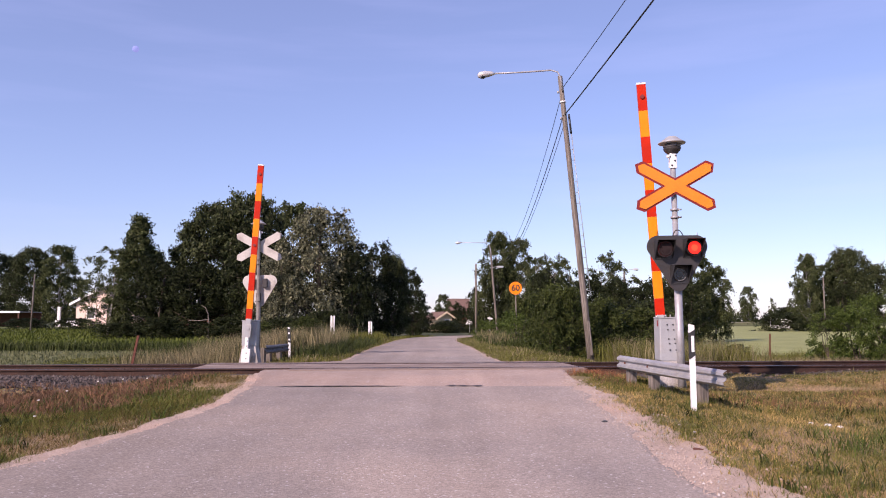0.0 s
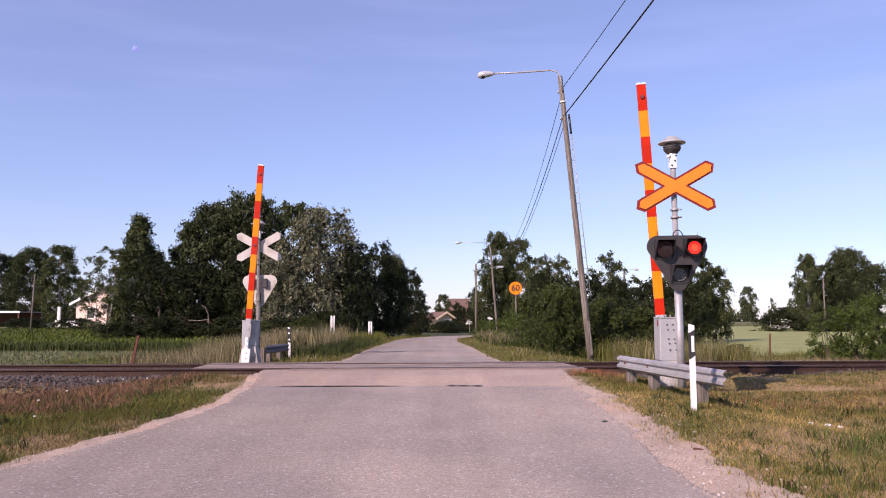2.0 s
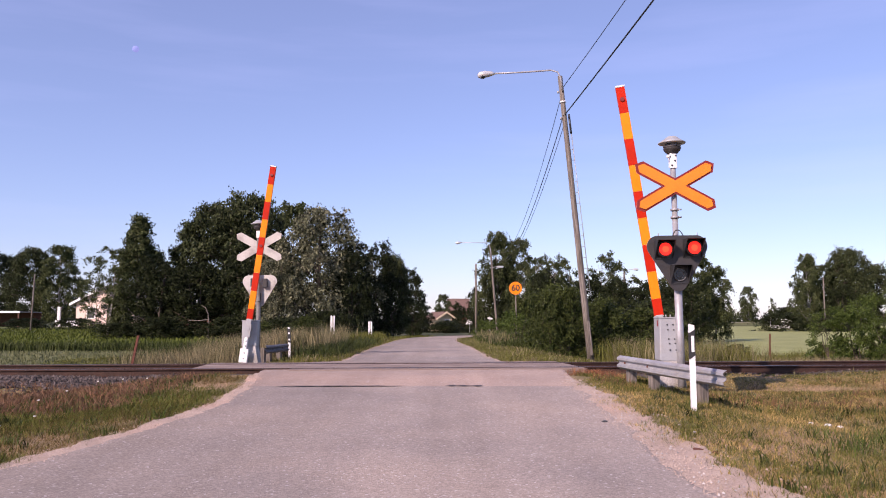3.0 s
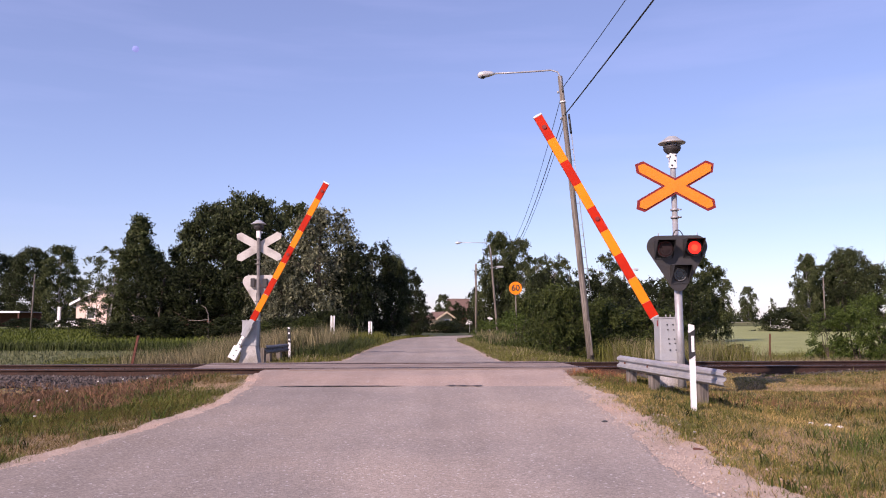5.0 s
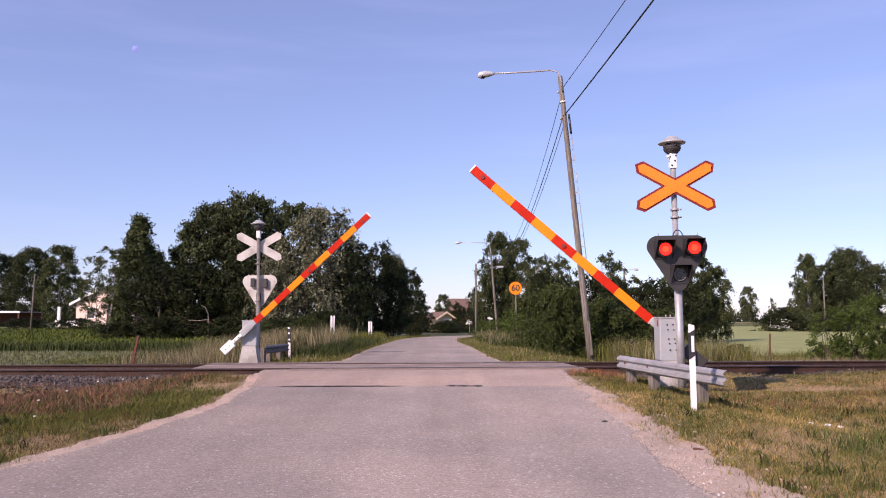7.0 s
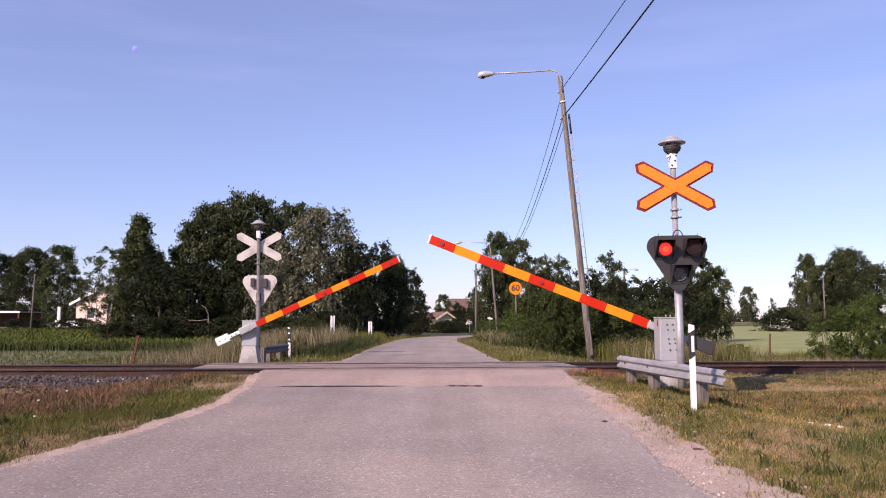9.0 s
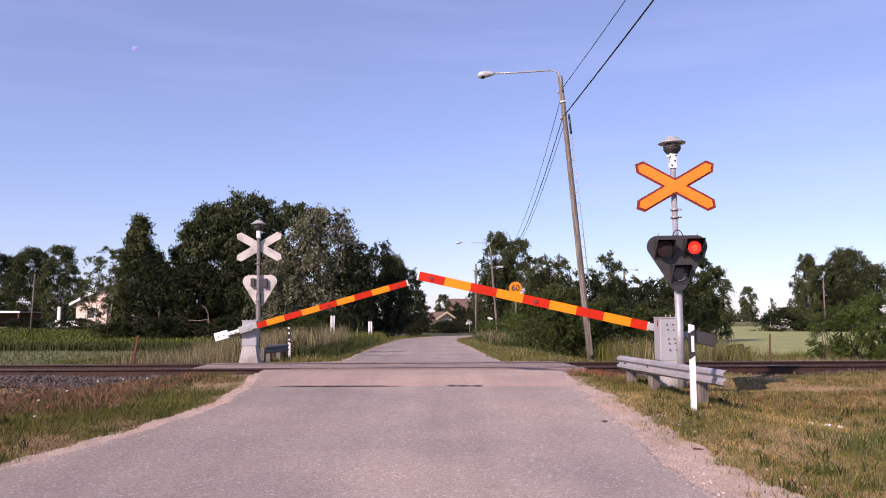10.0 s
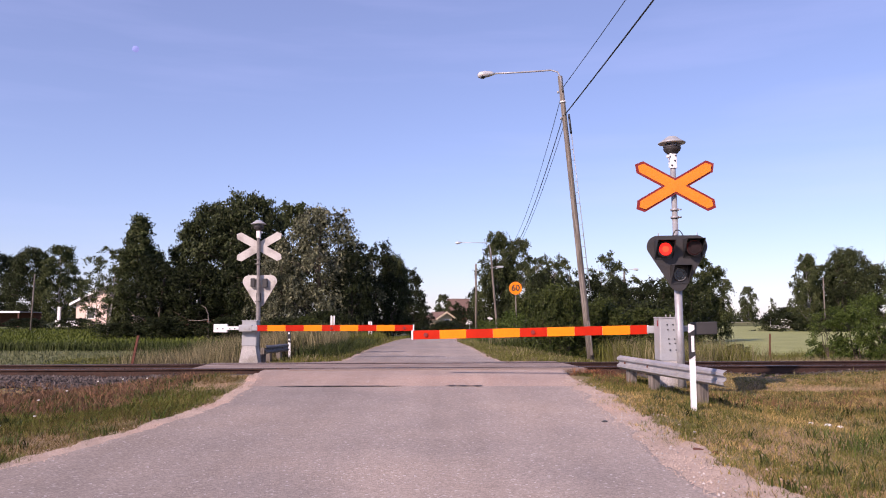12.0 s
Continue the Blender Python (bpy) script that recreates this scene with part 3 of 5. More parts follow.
def signal(m, label, z_cross, z_board, z_top, half, steel="galv"):
    t = thing("crossing_signal", m, label, "crossing signal", "crossing signals")
    bm = B()
    tube(bm, [(0, 0, -0.1), (0, 0, z_board - 0.7), (0, 0, z_board - 0.7), (0, 0, z_top - 0.35)], [0.060, 0.060, 0.045, 0.045], 14)
    part("mast", bm, M[steel], t)
    for z in (z_cross - 0.36, z_cross - 0.48, z_board - 0.72):
        part("clamp", tube(B(), [(0, 0, z - 0.016), (0, 0, z + 0.016)], 0.068, 14), M[steel], t)
        part("clamp_bolt", tube(B(), [(0.05, -0.03, z), (0.098, -0.03, z)], 0.012, 8), M[steel], t)
    # bell under its hat
    bm = box(B(), 0, -0.035, z_top - 0.315, 0.108, 0.05, 0.24, 0.012)
    box(bm, 0, 0.01, z_top - 0.315, 0.10, 0.09, 0.20, 0.01)
    tube(bm, [(-0.055, -0.05, z_top - 0.245), (-0.10, -0.05, z_top - 0.245)], 0.030, 10)
    bracket = part("bell_bracket", bm, M["white"], t, "white bell bracket")
    for bx, bz in ((0.035, -0.235), (-0.03, -0.39), (0.02, -0.315)):
        part("bolt", coin(B(), 0.014, -0.07, -0.058, bx, z_top + bz, 10), M["black"], bracket)
    bm = lathe(B(), [(0.05, -0.205), (0.085, -0.19), (0.122, -0.15), (0.138, -0.118), (0.138, -0.108), (0.118, -0.10)], 24, (0, 0, z_top))
    bell = part("bell", bm, M["dark"], t, "dark grey warning bell")
    part("bell_collar", lathe(B(), [(0.115, -0.099), (0.135, -0.085), (0.135, -0.070), (0.10, -0.058), (0.095, -0.030)], 24, (0, 0, z_top)), M["dim_steel"], bell, "grey ring above the bell")
    bm = lathe(B(), [(0.09, -0.040), (0.208, -0.034), (0.214, -0.022), (0.168, 0.004), (0.135, 0.030), (0.112, 0.036), (0.100, 0.058), (0.065, 0.080), (0.02, 0.088)], 28, (0, 0, z_top))
    part("bell_hat", bm, M["cabinet"], t, "pale grey rain hat")
    # crossed boards
    for k, deg in enumerate((29.5, -29.5)):
        y = -0.085 - 0.012 * k
        b = part("crossbuck_board", tilted(slab(B(), arm_outline(half + 0.01, 0.107, 0.085), y, y + 0.010), deg, (0, 0, z_cross)), M["board_back"], t, "orange cross board with a red edge")
        part("border", tilted(slab(B(), arm_outline(half + 0.01, 0.107, 0.085), y - 0.003, y), deg, (0, 0, z_cross)), M["sign_red"], b, "red edge of the board")
    y = -0.104
    for deg in (29.5, -29.5):
        part("face", tilted(slab(B(), arm_outline(half - 0.042, 0.076, 0.062), y, y + 0.003 + (0.002 if deg > 0 else 0)), deg, (0, 0, z_cross)), M["orange"], b, "orange face of the board")
        y -= 0.002
    # board with three lamps
    circ = [(-0.315, z_board - 0.175, 0.170), (0.280, z_board - 0.175, 0.170), (-0.015, z_board - 0.74, 0.13)]
    board = part("backboard", slab(B(), hull_outline(circ), -0.112, -0.100), M["dark"], t, "dark grey rounded three-lamp board")
    part("board_rear", slab(B(), hull_outline(circ), -0.100, -0.094), M["board_back"], board, "pale rear of the board")
    part("lifting_loop", tube(B(), [(-0.08 + 0.16 * k / 12, -0.106, z_board - 0.02 + 0.10 * math.sin(math.pi * k / 12) ** 0.6) for k in range(13)], 0.008, 8), M["black"], t)
    for bx in (-0.30, 0.30):
        part("stud", tube(B(), [(bx, -0.103, z_board - 0.02), (bx, -0.103, z_board + 0.035)], 0.008, 6), M["galv"], board)
    flashers = []
    for x, dz, lit in ((-0.235, -0.225, True), (0.210, -0.21, True), (0.0, -0.61, False)):
        z = z_board + dz
        bm = B()
        w, d = 0.142, 0.008
        box(bm, x, -0.119, z, 2 * w, 0.012, 2 * w)
        h = part("lamp_housing", bm, M["black"], t, "black square lamp hood")
        hood = B()
        box(hood, x, -0.235, z + w - d / 2, 2 * w, 0.22, d)
        for sx in (-1, 1):
            pts = [(-0.125, z - w), (-0.345, z + w * 0.75), (-0.345, z + w - d), (-0.125, z + w - d)]
            a = [hood.verts.new((x + sx * (w - d) , yy, zz)) for yy, zz in pts]
            c = [hood.verts.new((x + sx * w, yy, zz)) for yy, zz in pts]
            hood.faces.new(a)
            hood.faces.new(list(reversed(c)))
            for i in range(4):
                j = (i + 1) % 4
                hood.faces.new((a[j], a[i], c[i], c[j]))
        part("visor", hood, M["black"], h)
        part("rear_case", box(B(), x * 0.75, -0.045, z, 0.12, 0.10, 0.24, 0.012), M["dark"], t)
        if lit:
            # barrel added as a baffle: keeps the turned-away lit face off the housing
            cup = B()
            rings = [[cup.verts.new((x + r * math.cos(2 * math.pi * k / 24), yy, z + r * math.sin(2 * math.pi * k / 24))) for k in range(24)]
                     for r, yy in ((0.116, -0.126), (0.116, -0.240), (0.122, -0.240), (0.122, -0.126))]
            for ra, rb in zip(rings, rings[1:]):
                for k in range(24):
                    cup.faces.new((ra[k], ra[(k + 1) % 24], rb[(k + 1) % 24], rb[k]))
            part("lens_barrel", cup, M["black"], h, "black barrel round the lens, added to hold in stray glow")
            # lamp insert: a lit face and a dark face back to back, turned over by the flasher
            f = part("flasher", coin(B(), 0.098, -0.012, -0.006), M["lamp_on"], t, "red flashing lamp")
            part("dark_face", coin(B(), 0.106, -0.004, 0.012), M["lens_off"], f, "unlit dark red lens face")
            for r in (0.095, 0.06):
                part("lens_ring", tube(B(), [(r * math.cos(a), 0.013, r * math.sin(a)) for a in (2 * math.pi * k / 24 for k in range(25))], 0.004, 6, False), M["lens_off"], f)
            part("core", coin(B(), 0.05, -0.016, -0.012), M["lamp_core"], f, "bright middle of the lamp")
            f.matrix_basis = pose(x, -0.232, z)
            flashers.append((f, (x, -0.232, z)))
        else:
            part("lens", coin(B(), 0.10, -0.140, -0.125, x, z), M["lens_clear"], t, "unlit clear lens")
            for r in (0.096, 0.055):
                part("lens_ring", tube(B(), [(x + r * math.cos(a), -0.142, z + r * math.sin(a)) for a in (2 * math.pi * k / 24 for k in range(25))], 0.006, 6, False), M["dim_steel"], t)
    return t, flashers


SR, flash_r = signal(pose(3.67, 12.28, -0.14, 0, -0.9, 0), "galvanised crossing signal with orange crossbuck and red lamps", 3.14, 2.37, 3.865, 0.70)
SL, flash_l = signal(pose(-4.60, 19.85, -0.12, 0, 1.0, 180), "crossing signal with a brownish mast darkened for shade, seen from its pale rear", 3.15, 2.37, 3.79, 0.70, "shaded_mast")
SL.scale = (0.92, 0.92, 0.92)


# ---------------------------------------------------------------- posts, guard rails
def marker(m, label, rear=False):
    t = thing("marker_post", m, label, "marker post", "marker posts")
    part("post", slab(B(), [(-0.031, -0.1), (0.031, -0.1), (0.031, 0.955), (-0.031, 0.970)], -0.012, 0.03), M["white"], t)
    if rear:
        part("band", slab(B(), [(-0.040, 0.56), (0.040, 0.52), (0.040, 0.93), (-0.040, 0.93)], -0.018, 0.033), M["black"], t, "black band")
        for z in (0.62, 0.80):
            part("reflector", coin(B(), 0.026, -0.023, -0.018, 0, z, 14), M["white"], t, "round white reflector")
        return t
    part("band", slab(B(), [(-0.033, 0.55), (0.033, 0.60), (0.033, 0.905), (-0.033, 0.865)], -0.017, 0.032), M["black"], t, "black band")
    part("reflector", box(B(), 0.003, -0.0195, 0.735, 0.034, 0.006, 0.19), M["white"], t, "white reflector")
    return t


marker(pose(2.99, 9.55, -0.10, 0, -0.3, 0), "white plastic marker post with a black band")
marker(pose(-4.32, 22.5, -0.24, 0, -2.5, 0), "white plastic marker post with a black head", True)


def w_beam(bm, a, b, z, h, out):
    """A corrugated beam from a to b, bulging to the side out."""
    a, b = Vector(a), Vector(b)
    prof = [(0.0, -h), (0.012, -0.93 * h), (0.05, -0.70 * h), (0.05, -0.38 * h), (0.008, -0.15 * h), (0.008, 0.15 * h), (0.05, 0.38 * h), (0.05, 0.70 * h), (0.012, 0.93 * h), (0.0, h)]
    prof = prof + [(d - 0.006, q) for d, q in reversed(prof)]
    rows = [[bm.verts.new((p.x + out[0] * d, p.y + out[1] * d, z + q)) for d, q in prof] for p in (a, b)]
    n = len(prof)
    for k in range(n):
        bm.faces.new((rows[0][k], rows[0][(k + 1) % n], rows[1][(k + 1) % n], rows[1][k]))
    bm.faces.new(rows[0])
    bm.faces.new(list(reversed(rows[1])))
    return bm


def guard_rail(m, length, label, steel="galv"):
    """Along +y from its base, the corrugated face to -x."""
    t = thing("guard_rail", m, label, "guard rail", "guard rails")
    part("beam", w_beam(B(), (0, 0), (0, length * 0.42), 0.31, 0.105, (-1, 0)), M[steel], t)
    part("beam", w_beam(B(), (-0.012, length * 0.38), (-0.012, length), 0.31, 0.105, (-1, 0)), M[steel], t)
    for y in (length * 0.24, length * 0.68, length * 0.93):
        # the dark pole colour stands for the post's shaded side
        part("post", box(B(), 0.085, y, 0.12, 0.13, 0.12, 0.46, 0.01), M["pole"], t, "short rail post, coloured dark for its shaded side")
        part("splice_bolt", tube(B(), [(-0.03, y, 0.31), (0.02, y, 0.31)], 0.018, 8), M["rust"], t)
    return t


guard_rail(pose(3.49, 9.85, -0.115, 1.2, 0, 13.0), 2.95, "low corrugated steel guard rail on short posts")
# face turned from the sun: its shade is put into the steel colour
guard_rail(pose(-4.28, 21.9, -0.13, 0, 0, 172), 1.75, "low steel guard rail on short posts, coloured dark for its shaded face", "dim_steel")

for x, y, lean, h in ((-7.27, 18.5, 10, 0.85), (10.9, 26.6, 2, 0.75)):
    st = thing("iron_stake", pose(x, y, -0.45, 0, lean, 0), "thin rusty iron stake in the grass", "stake", "iron stakes")
    part("stake", box(B(), 0, 0, h * 0.55, 0.05, 0.012, h * 1.1 + 0.2), M["rust"], st)
    part("flange", box(B(), 0.019, 0.025, h * 0.55, 0.012, 0.04, h * 1.1 + 0.2), M["rust"], st)


# ---------------------------------------------------------------- street lamps and wires
def lamp_pole(m, h, reach, label, ladder=False, arm_z=0.2, r=(0.112, 0.078)):
    t = thing("street_lamp", m, label, "street lamp", "street lamps")
    pts = [(0, 0, h * k / 6 - 0.3 * (k == 0)) for k in range(7)]
    part("pole", tube(B(), pts, [r[0] + (r[1] - r[0]) * k / 6 for k in range(7)], 14), M["pole"], t)
    arm = [(0.02, -0.10, h - 0.55), (0.0, -0.11, h - 0.10), (-0.08, -0.1, h + arm_z * 0.4), (-0.30, -0.08, h + arm_z * 0.7), (-reach * 0.5, 0, h + arm_z * 0.85), (-reach + 0.35, 0, h + arm_z)]
    part("arm", tube(B(), arm, 0.028, 8), M["galv"], t)
    bm = B()
    tube(bm, [(-reach + 0.45, 0, h + arm_z - 0.01), (-reach + 0.34, 0, h + arm_z), (-reach + 0.12, 0, h + arm_z), (-reach - 0.06, 0, h + arm_z - 0.02), (-reach - 0.14, 0, h + arm_z - 0.03)], [0.03, 0.075, 0.12, 0.115, 0.05], 14)
    head = part("lamp_head", bm, M["lumin"], t, "pale metal lamp head")
    bm = B()
    bmesh.ops.create_uvsphere(bm, u_segments=14, v_segments=8, radius=0.105, matrix=Matrix.Translation((-reach + 0.02, 0, h + arm_z - 0.055)) @ Matrix.Diagonal((1.2, 1, 0.9, 1)))
    part("bowl", bm, M["glass"], head, "dark lamp bowl")
    if ladder:
        c = B()
        tube(c, [(0.215, -0.05, h * 0.20 + 0.3), (0.195, -0.05, h * 0.5), (0.165, -0.05, h * 0.80)], 0.012, 6)
        part("cable_pipe", tube(B(), [(0.155, -0.05, h * 0.79), (0.15, -0.05, h * 0.86)], 0.035, 8), M["black"], t, "black cable sleeve")
        part("guard_wire", c, M["galv"], t)
        part("ground_guard", box(B(), 0.02, -0.15, 0.75, 0.08, 0.04, 1.1), M["pole"], t)
        for k in range(15):
            z = h * (0.24 + 0.038 * k)
            part("rung", tube(B(), [(0.1, -0.06, z), (0.212 - 0.0034 * k, -0.05, z)], 0.009, 6), M["galv"], t)
        part("collar", tube(B(), [(0, 0, h - 0.92), (0, 0, h - 0.87)], 0.105, 14), M["white"], t, "white number band")
        for z, dx in ((h - 0.55, -0.1), (h - 1.45, -0.09)):
            part("insulator", tube(B(), [(dx, -0.02, z), (dx - 0.06, -0.02, z)], 0.04, 10), M["cabinet"], t)
    return t


lamp_pole(pose(4.82, 26.0, -0.40, 0, -5.3, 0), 9.55, 2.62, "tall leaning grey wooden lamp pole with a long arm", True, 0.30)
lamp_pole(pose(4.95, 72.0, -0.45, 0, -4.5, 0), 8.0, 3.0, "distant wooden lamp pole with a long arm", False, 0.72)
lamp_pole(pose(18.3, 80.0, -0.5, 0, -0.5, 180), 6.4, 1.3, "distant lamp pole by the trees", False, 0.2, (0.12, 0.09))
lamp_pole(pose(5.68, -20.0, -0.40), 9.3, 2.6, "grey wooden lamp pole beside the road", False, 0.22)


def arm_lamp(m, label):
    """A short arm with a lamp head, carried by the far pole."""
    t = thing("lamp_head", m, label, "lamp head")
    part("arm", tube(B(), [(0, 0, 0), (0.3, 0, 0.05), (0.55, 0, 0.05)], 0.03, 8), M["galv"], t)
    part("housing", box(B(), 0.72, 0, 0.05, 0.62, 0.26, 0.16, 0.04), M["lumin"], t)


arm_lamp(pose(4.48, 71.9, 5.75), "pale lamp head on the far wooden pole")


def bare_pole(m, h, r, label, material="pole"):
    t = thing("utility_pole", m, label, "utility pole")
    part("pole", tube(B(), [(0, 0, -0.2), (0, 0, h * 0.5), (0, 0, h)], [r, r * 0.85, r * 0.7], 10), M[material], t)
    part("cap", tube(B(), [(0, 0, h), (0, 0, h + 0.05)], [r * 0.8, r * 0.3], 10), M["galv"], t)


bare_pole(pose(3.25, 78, -0.5), 7.0, 0.13, "thin grey utility pole before dark trees")
bare_pole(pose(-38.9, 75, -0.2, 0, 1.5, 0), 5.5, 0.08, "thin pale pole at the edge of the field")
bare_pole(pose(45.7, 95, -0.2), 6.3, 0.09, "thin grey utility pole before dark trees")


def wire(a, b, sag, r, label):
    a, b = Vector(a), Vector(b)
    pts = [a.lerp(b, k / 40) - Vector((0, 0, 4 * sag * (k / 40) * (1 - k / 40))) for k in range(41)]
    ob = new("overhead_wire", mesh_of("overhead_wire", tube(B(), pts, r, 6), M["cable"]))
    return tagged(ob, label, "overhead wire", "overhead wires")


wire((4.02, 25.96, 8.70), (5.58, -20, 8.9), 0.55, 0.011, "thin black overhead wire between the poles")
wire((4.08, 25.96, 7.78), (5.66, -20, 8.0), 0.31, 0.021, "thick black overhead cable between the poles")
wire((4.0, 25.9, 8.55), (5.0, 72, 7.3), 1.95, 0.010, "thin black overhead wire sagging to the far pole")
wire((4.02, 25.9, 7.74), (4.80, 72, 6.6), 1.85, 0.015, "black overhead cable sagging to the far pole")
wire((4.08, 25.9, 7.55), (4.85, 72, 6.5), 1.85, 0.010, "thin black overhead wire sagging to the far pole")


# ---------------------------------------------------------------- road signs
def words(text, size, material, parent, m, name="lettering"):
    cu = bpy.data.curves.new(name, "FONT")
    cu.body, cu.size, cu.align_x, cu.align_y, cu.extrude = text, size, "CENTER", "CENTER", 0.002
    cu.offset = 0.02 * size
    tmp = bpy.data.objects.new(name, cu)
    me = bpy.data.meshes.new_from_object(tmp)
    bpy.data.objects.remove(tmp)
    me.materials.clear()
    me.materials.append(material)
    ob = new(name, me)
    ob.parent, ob.matrix_basis = parent, m
    return ob


t = thing("speed_limit_sign", pose(3.72, 40.0, -0.48, 0, -1, 0), "round yellow speed limit sign reading 60", "road sign")
part("post", tube(B(), [(0, 0.04, -0.1), (0, 0.04, 3.2)], 0.03, 10), M["pole"], t)
part("plate", coin(B(), 0.325, 0.0, 0.012, 0, 3.03, 32), M["orange"], t, "orange edge of the plate")
part("face", coin(B(), 0.29, -0.003, 0.0, 0, 3.03, 32), M["yellow"], t, "yellow face")
words("60", 0.43, M["black"], t, pose(0, -0.008, 3.03, 90, 0, 0))
part("clip", box(B(), 0, 0.03, 3.2, 0.10, 0.03, 0.05), M["galv"], t)

for x, y, w, h in ((-6.25, 45, 0.24, 0.85), (-3.66, 40, 0.16, 0.52)):
    t = thing("road_sign", pose(x, y, -0.45), "small pale sign board on twin posts", "road sign", "sign boards")
    for sx in (-1, 1):
        part("post", tube(B(), [(sx * w * 0.36, 0, -0.1), (sx * w * 0.36, 0, 0.8 + h)], 0.035, 8), M["white"], t)
    part("board", box(B(), 0, -0.03, 0.9 + h * 0.45, w * 0.5, 0.02, h * 0.75, 0.004), M["board_back"], t)
t = thing("road_sign", pose(2.95, 50, -0.45, 0, 0, 12), "small white direction sign on a thin post", "road sign")
part("post", tube(B(), [(0, 0, -0.1), (0, 0, 1.62)], 0.028, 8), M["galv"], t)
part("board", slab(B(), [(-0.16, 1.47), (0.14, 1.42), (0.19, 1.47), (0.15, 1.54), (-0.16, 1.58)], -0.05, -0.03), M["white"], t)
t = thing("road_sign", pose(3.0, 90, -0.5), "triangular warning sign seen from its grey rear", "road sign")
part("post", tube(B(), [(0, 0, -0.1), (0, 0, 2.0)], 0.035, 8), M["galv"], t)
part("plate", slab(B(), [(-0.45, 1.0), (0.45, 1.0), (0, 1.85)], -0.04, -0.02), M["white"], t)

# ---------------------------------------------------------------- trees and bushes
def tree(name, label, category, seed, height, width, low, clumps, leaves, leaf, leaf_mat, bark, shape="oval", trunk_r=0.16, droop=0.0, stems=1, puff=0.13):
    """Trunks with limbs that reach to clumps of leaves; built once at the origin, then copied."""
    g = np.random.default_rng(seed)
    t = thing(name, pose(0, 0, 0), label, category)
    # clump centres, filling the crown's outline unevenly
    h = low + (1 - low) * g.beta(1.25, 1.15, clumps)
    u = (h - low) / (1 - low)
    if shape == "oval":
        rad = np.sqrt(np.clip(1 - (2 * u - 0.85) ** 2 / 1.35, 0.02, 1))
    elif shape == "cone":
        rad = (1 - u) ** 0.75 * np.minimum(1, 0.45 + 2.2 * u) + 0.06
    elif shape == "dome":
        rad = np.sqrt(np.clip(1 - u ** 2.2, 0.02, 1))
    else:
        rad = 0.35 + 0.65 * np.sin(np.pi * np.clip(u * 0.9 + 0.08, 0, 1))
    a = g.uniform(0, 2 * np.pi, clumps)
    lobes = 1 + 0.22 * np.sin(3 * a + g.uniform(0, 6)) + 0.15 * np.sin(5 * a + 9 * u + g.uniform(0, 6))
    rr = rad * lobes * width / 2 * np.sqrt(g.uniform(0.12, 1.0, clumps))
    c = np.stack([rr * np.cos(a), rr * np.sin(a), h * height], -1)
    c[:, 2] -= droop * rr * 0.35
    # leafy twigs that spring from each clump, outwards and down
    per = 13
    twigs = leaves // per
    owner = g.integers(0, clumps, twigs)
    size = puff * width * g.uniform(0.6, 1.3, clumps)
    away = c * np.array([1, 1, 0.25]) - np.array([0, 0, 0.25 * height * (low + 0.35 * (1 - low))])
    away /= np.linalg.norm(away, axis=1, keepdims=True) + 1e-6
    d = g.normal(0, 1, (twigs, 3))
    d /= np.linalg.norm(d, axis=1, keepdims=True)
    start = c[owner] + d * (size[owner] * g.uniform(0, 0.75, twigs))[:, None]
    d = d * 0.8 + away[owner] * 0.55 + np.array([0, 0, 0.30])
    d /= np.linalg.norm(d, axis=1, keepdims=True)
    reach = size[owner] * g.uniform(0.5, 1.5, twigs)
    along = (np.arange(per) + g.uniform(0, 1, (twigs, per))) / per
    p = start[:, None] + d[:, None] * (reach[:, None] * along)[..., None]
    p[..., 2] -= (0.25 + 1.5 * droop) * reach[:, None] * along ** 2
    p = p.reshape(-1, 3)
    n = len(p)
    p += g.normal(0, leaf * 0.55, (n, 3))
    p[:, 2] = np.maximum(p[:, 2], 0.05)
    n1 = g.normal(0, 1, (n, 3))
    n1[:, 2] -= droop * 1.5
    n1 /= np.linalg.norm(n1, axis=1, keepdims=True)
    n2 = np.cross(n1, g.normal(0, 1, (n, 3)))
    n2 /= np.linalg.norm(n2, axis=1, keepdims=True)
    ln = (leaf * g.uniform(0.6, 1.35, n))[:, None]
    v = np.stack([p - n2 * ln * 0.36, p + n2 * ln * 0.36, p + n1 * ln], 1).reshape(-1, 3)
    f = np.arange(3 * n).reshape(-1, 3)
    crown = new("crown", sheet(name + "_crown", v, f, [M[leaf_mat]]))
    crown.parent = t
    bm = B()
    top = height * (0.86 if shape != "dome" else 0.6)
    tips = []
    for s in range(stems):
        ang = g.uniform(0, 6.28)
        sp = 0.0 if stems == 1 else width * 0.2
        pts = [(math.cos(ang) * sp * k / 6 + 0.03 * height * noise.noise(Vector((seed + s, k * 0.6, 1))) * (k > 0),
                math.sin(ang) * sp * k / 6 + 0.03 * height * noise.noise(Vector((seed + s, k * 0.6, 7))) * (k > 0),
                -0.3 * (k == 0) + top * k / 6) for k in range(7)]
        tube(bm, pts, [trunk_r * (1 - 0.88 * k / 6) for k in range(7)], 8)
        tips.append(pts)
    for i in g.choice(clumps, min(clumps, 26), False):
        pts = tips[i % stems]
        k = max(1, min(5, int(6 * (c[i, 2] - 0.12 * height) / top)))
        s0, e = Vector(pts[k]), Vector(c[i])
        mid = s0.lerp(e, 0.5) + Vector((0, 0, 0.08 * (e - s0).length))
        r0 = trunk_r * (1 - 0.88 * k / 6) * 0.5
        tube(bm, [s0, mid, e], [r0, r0 * 0.6, r0 * 0.2], 5)
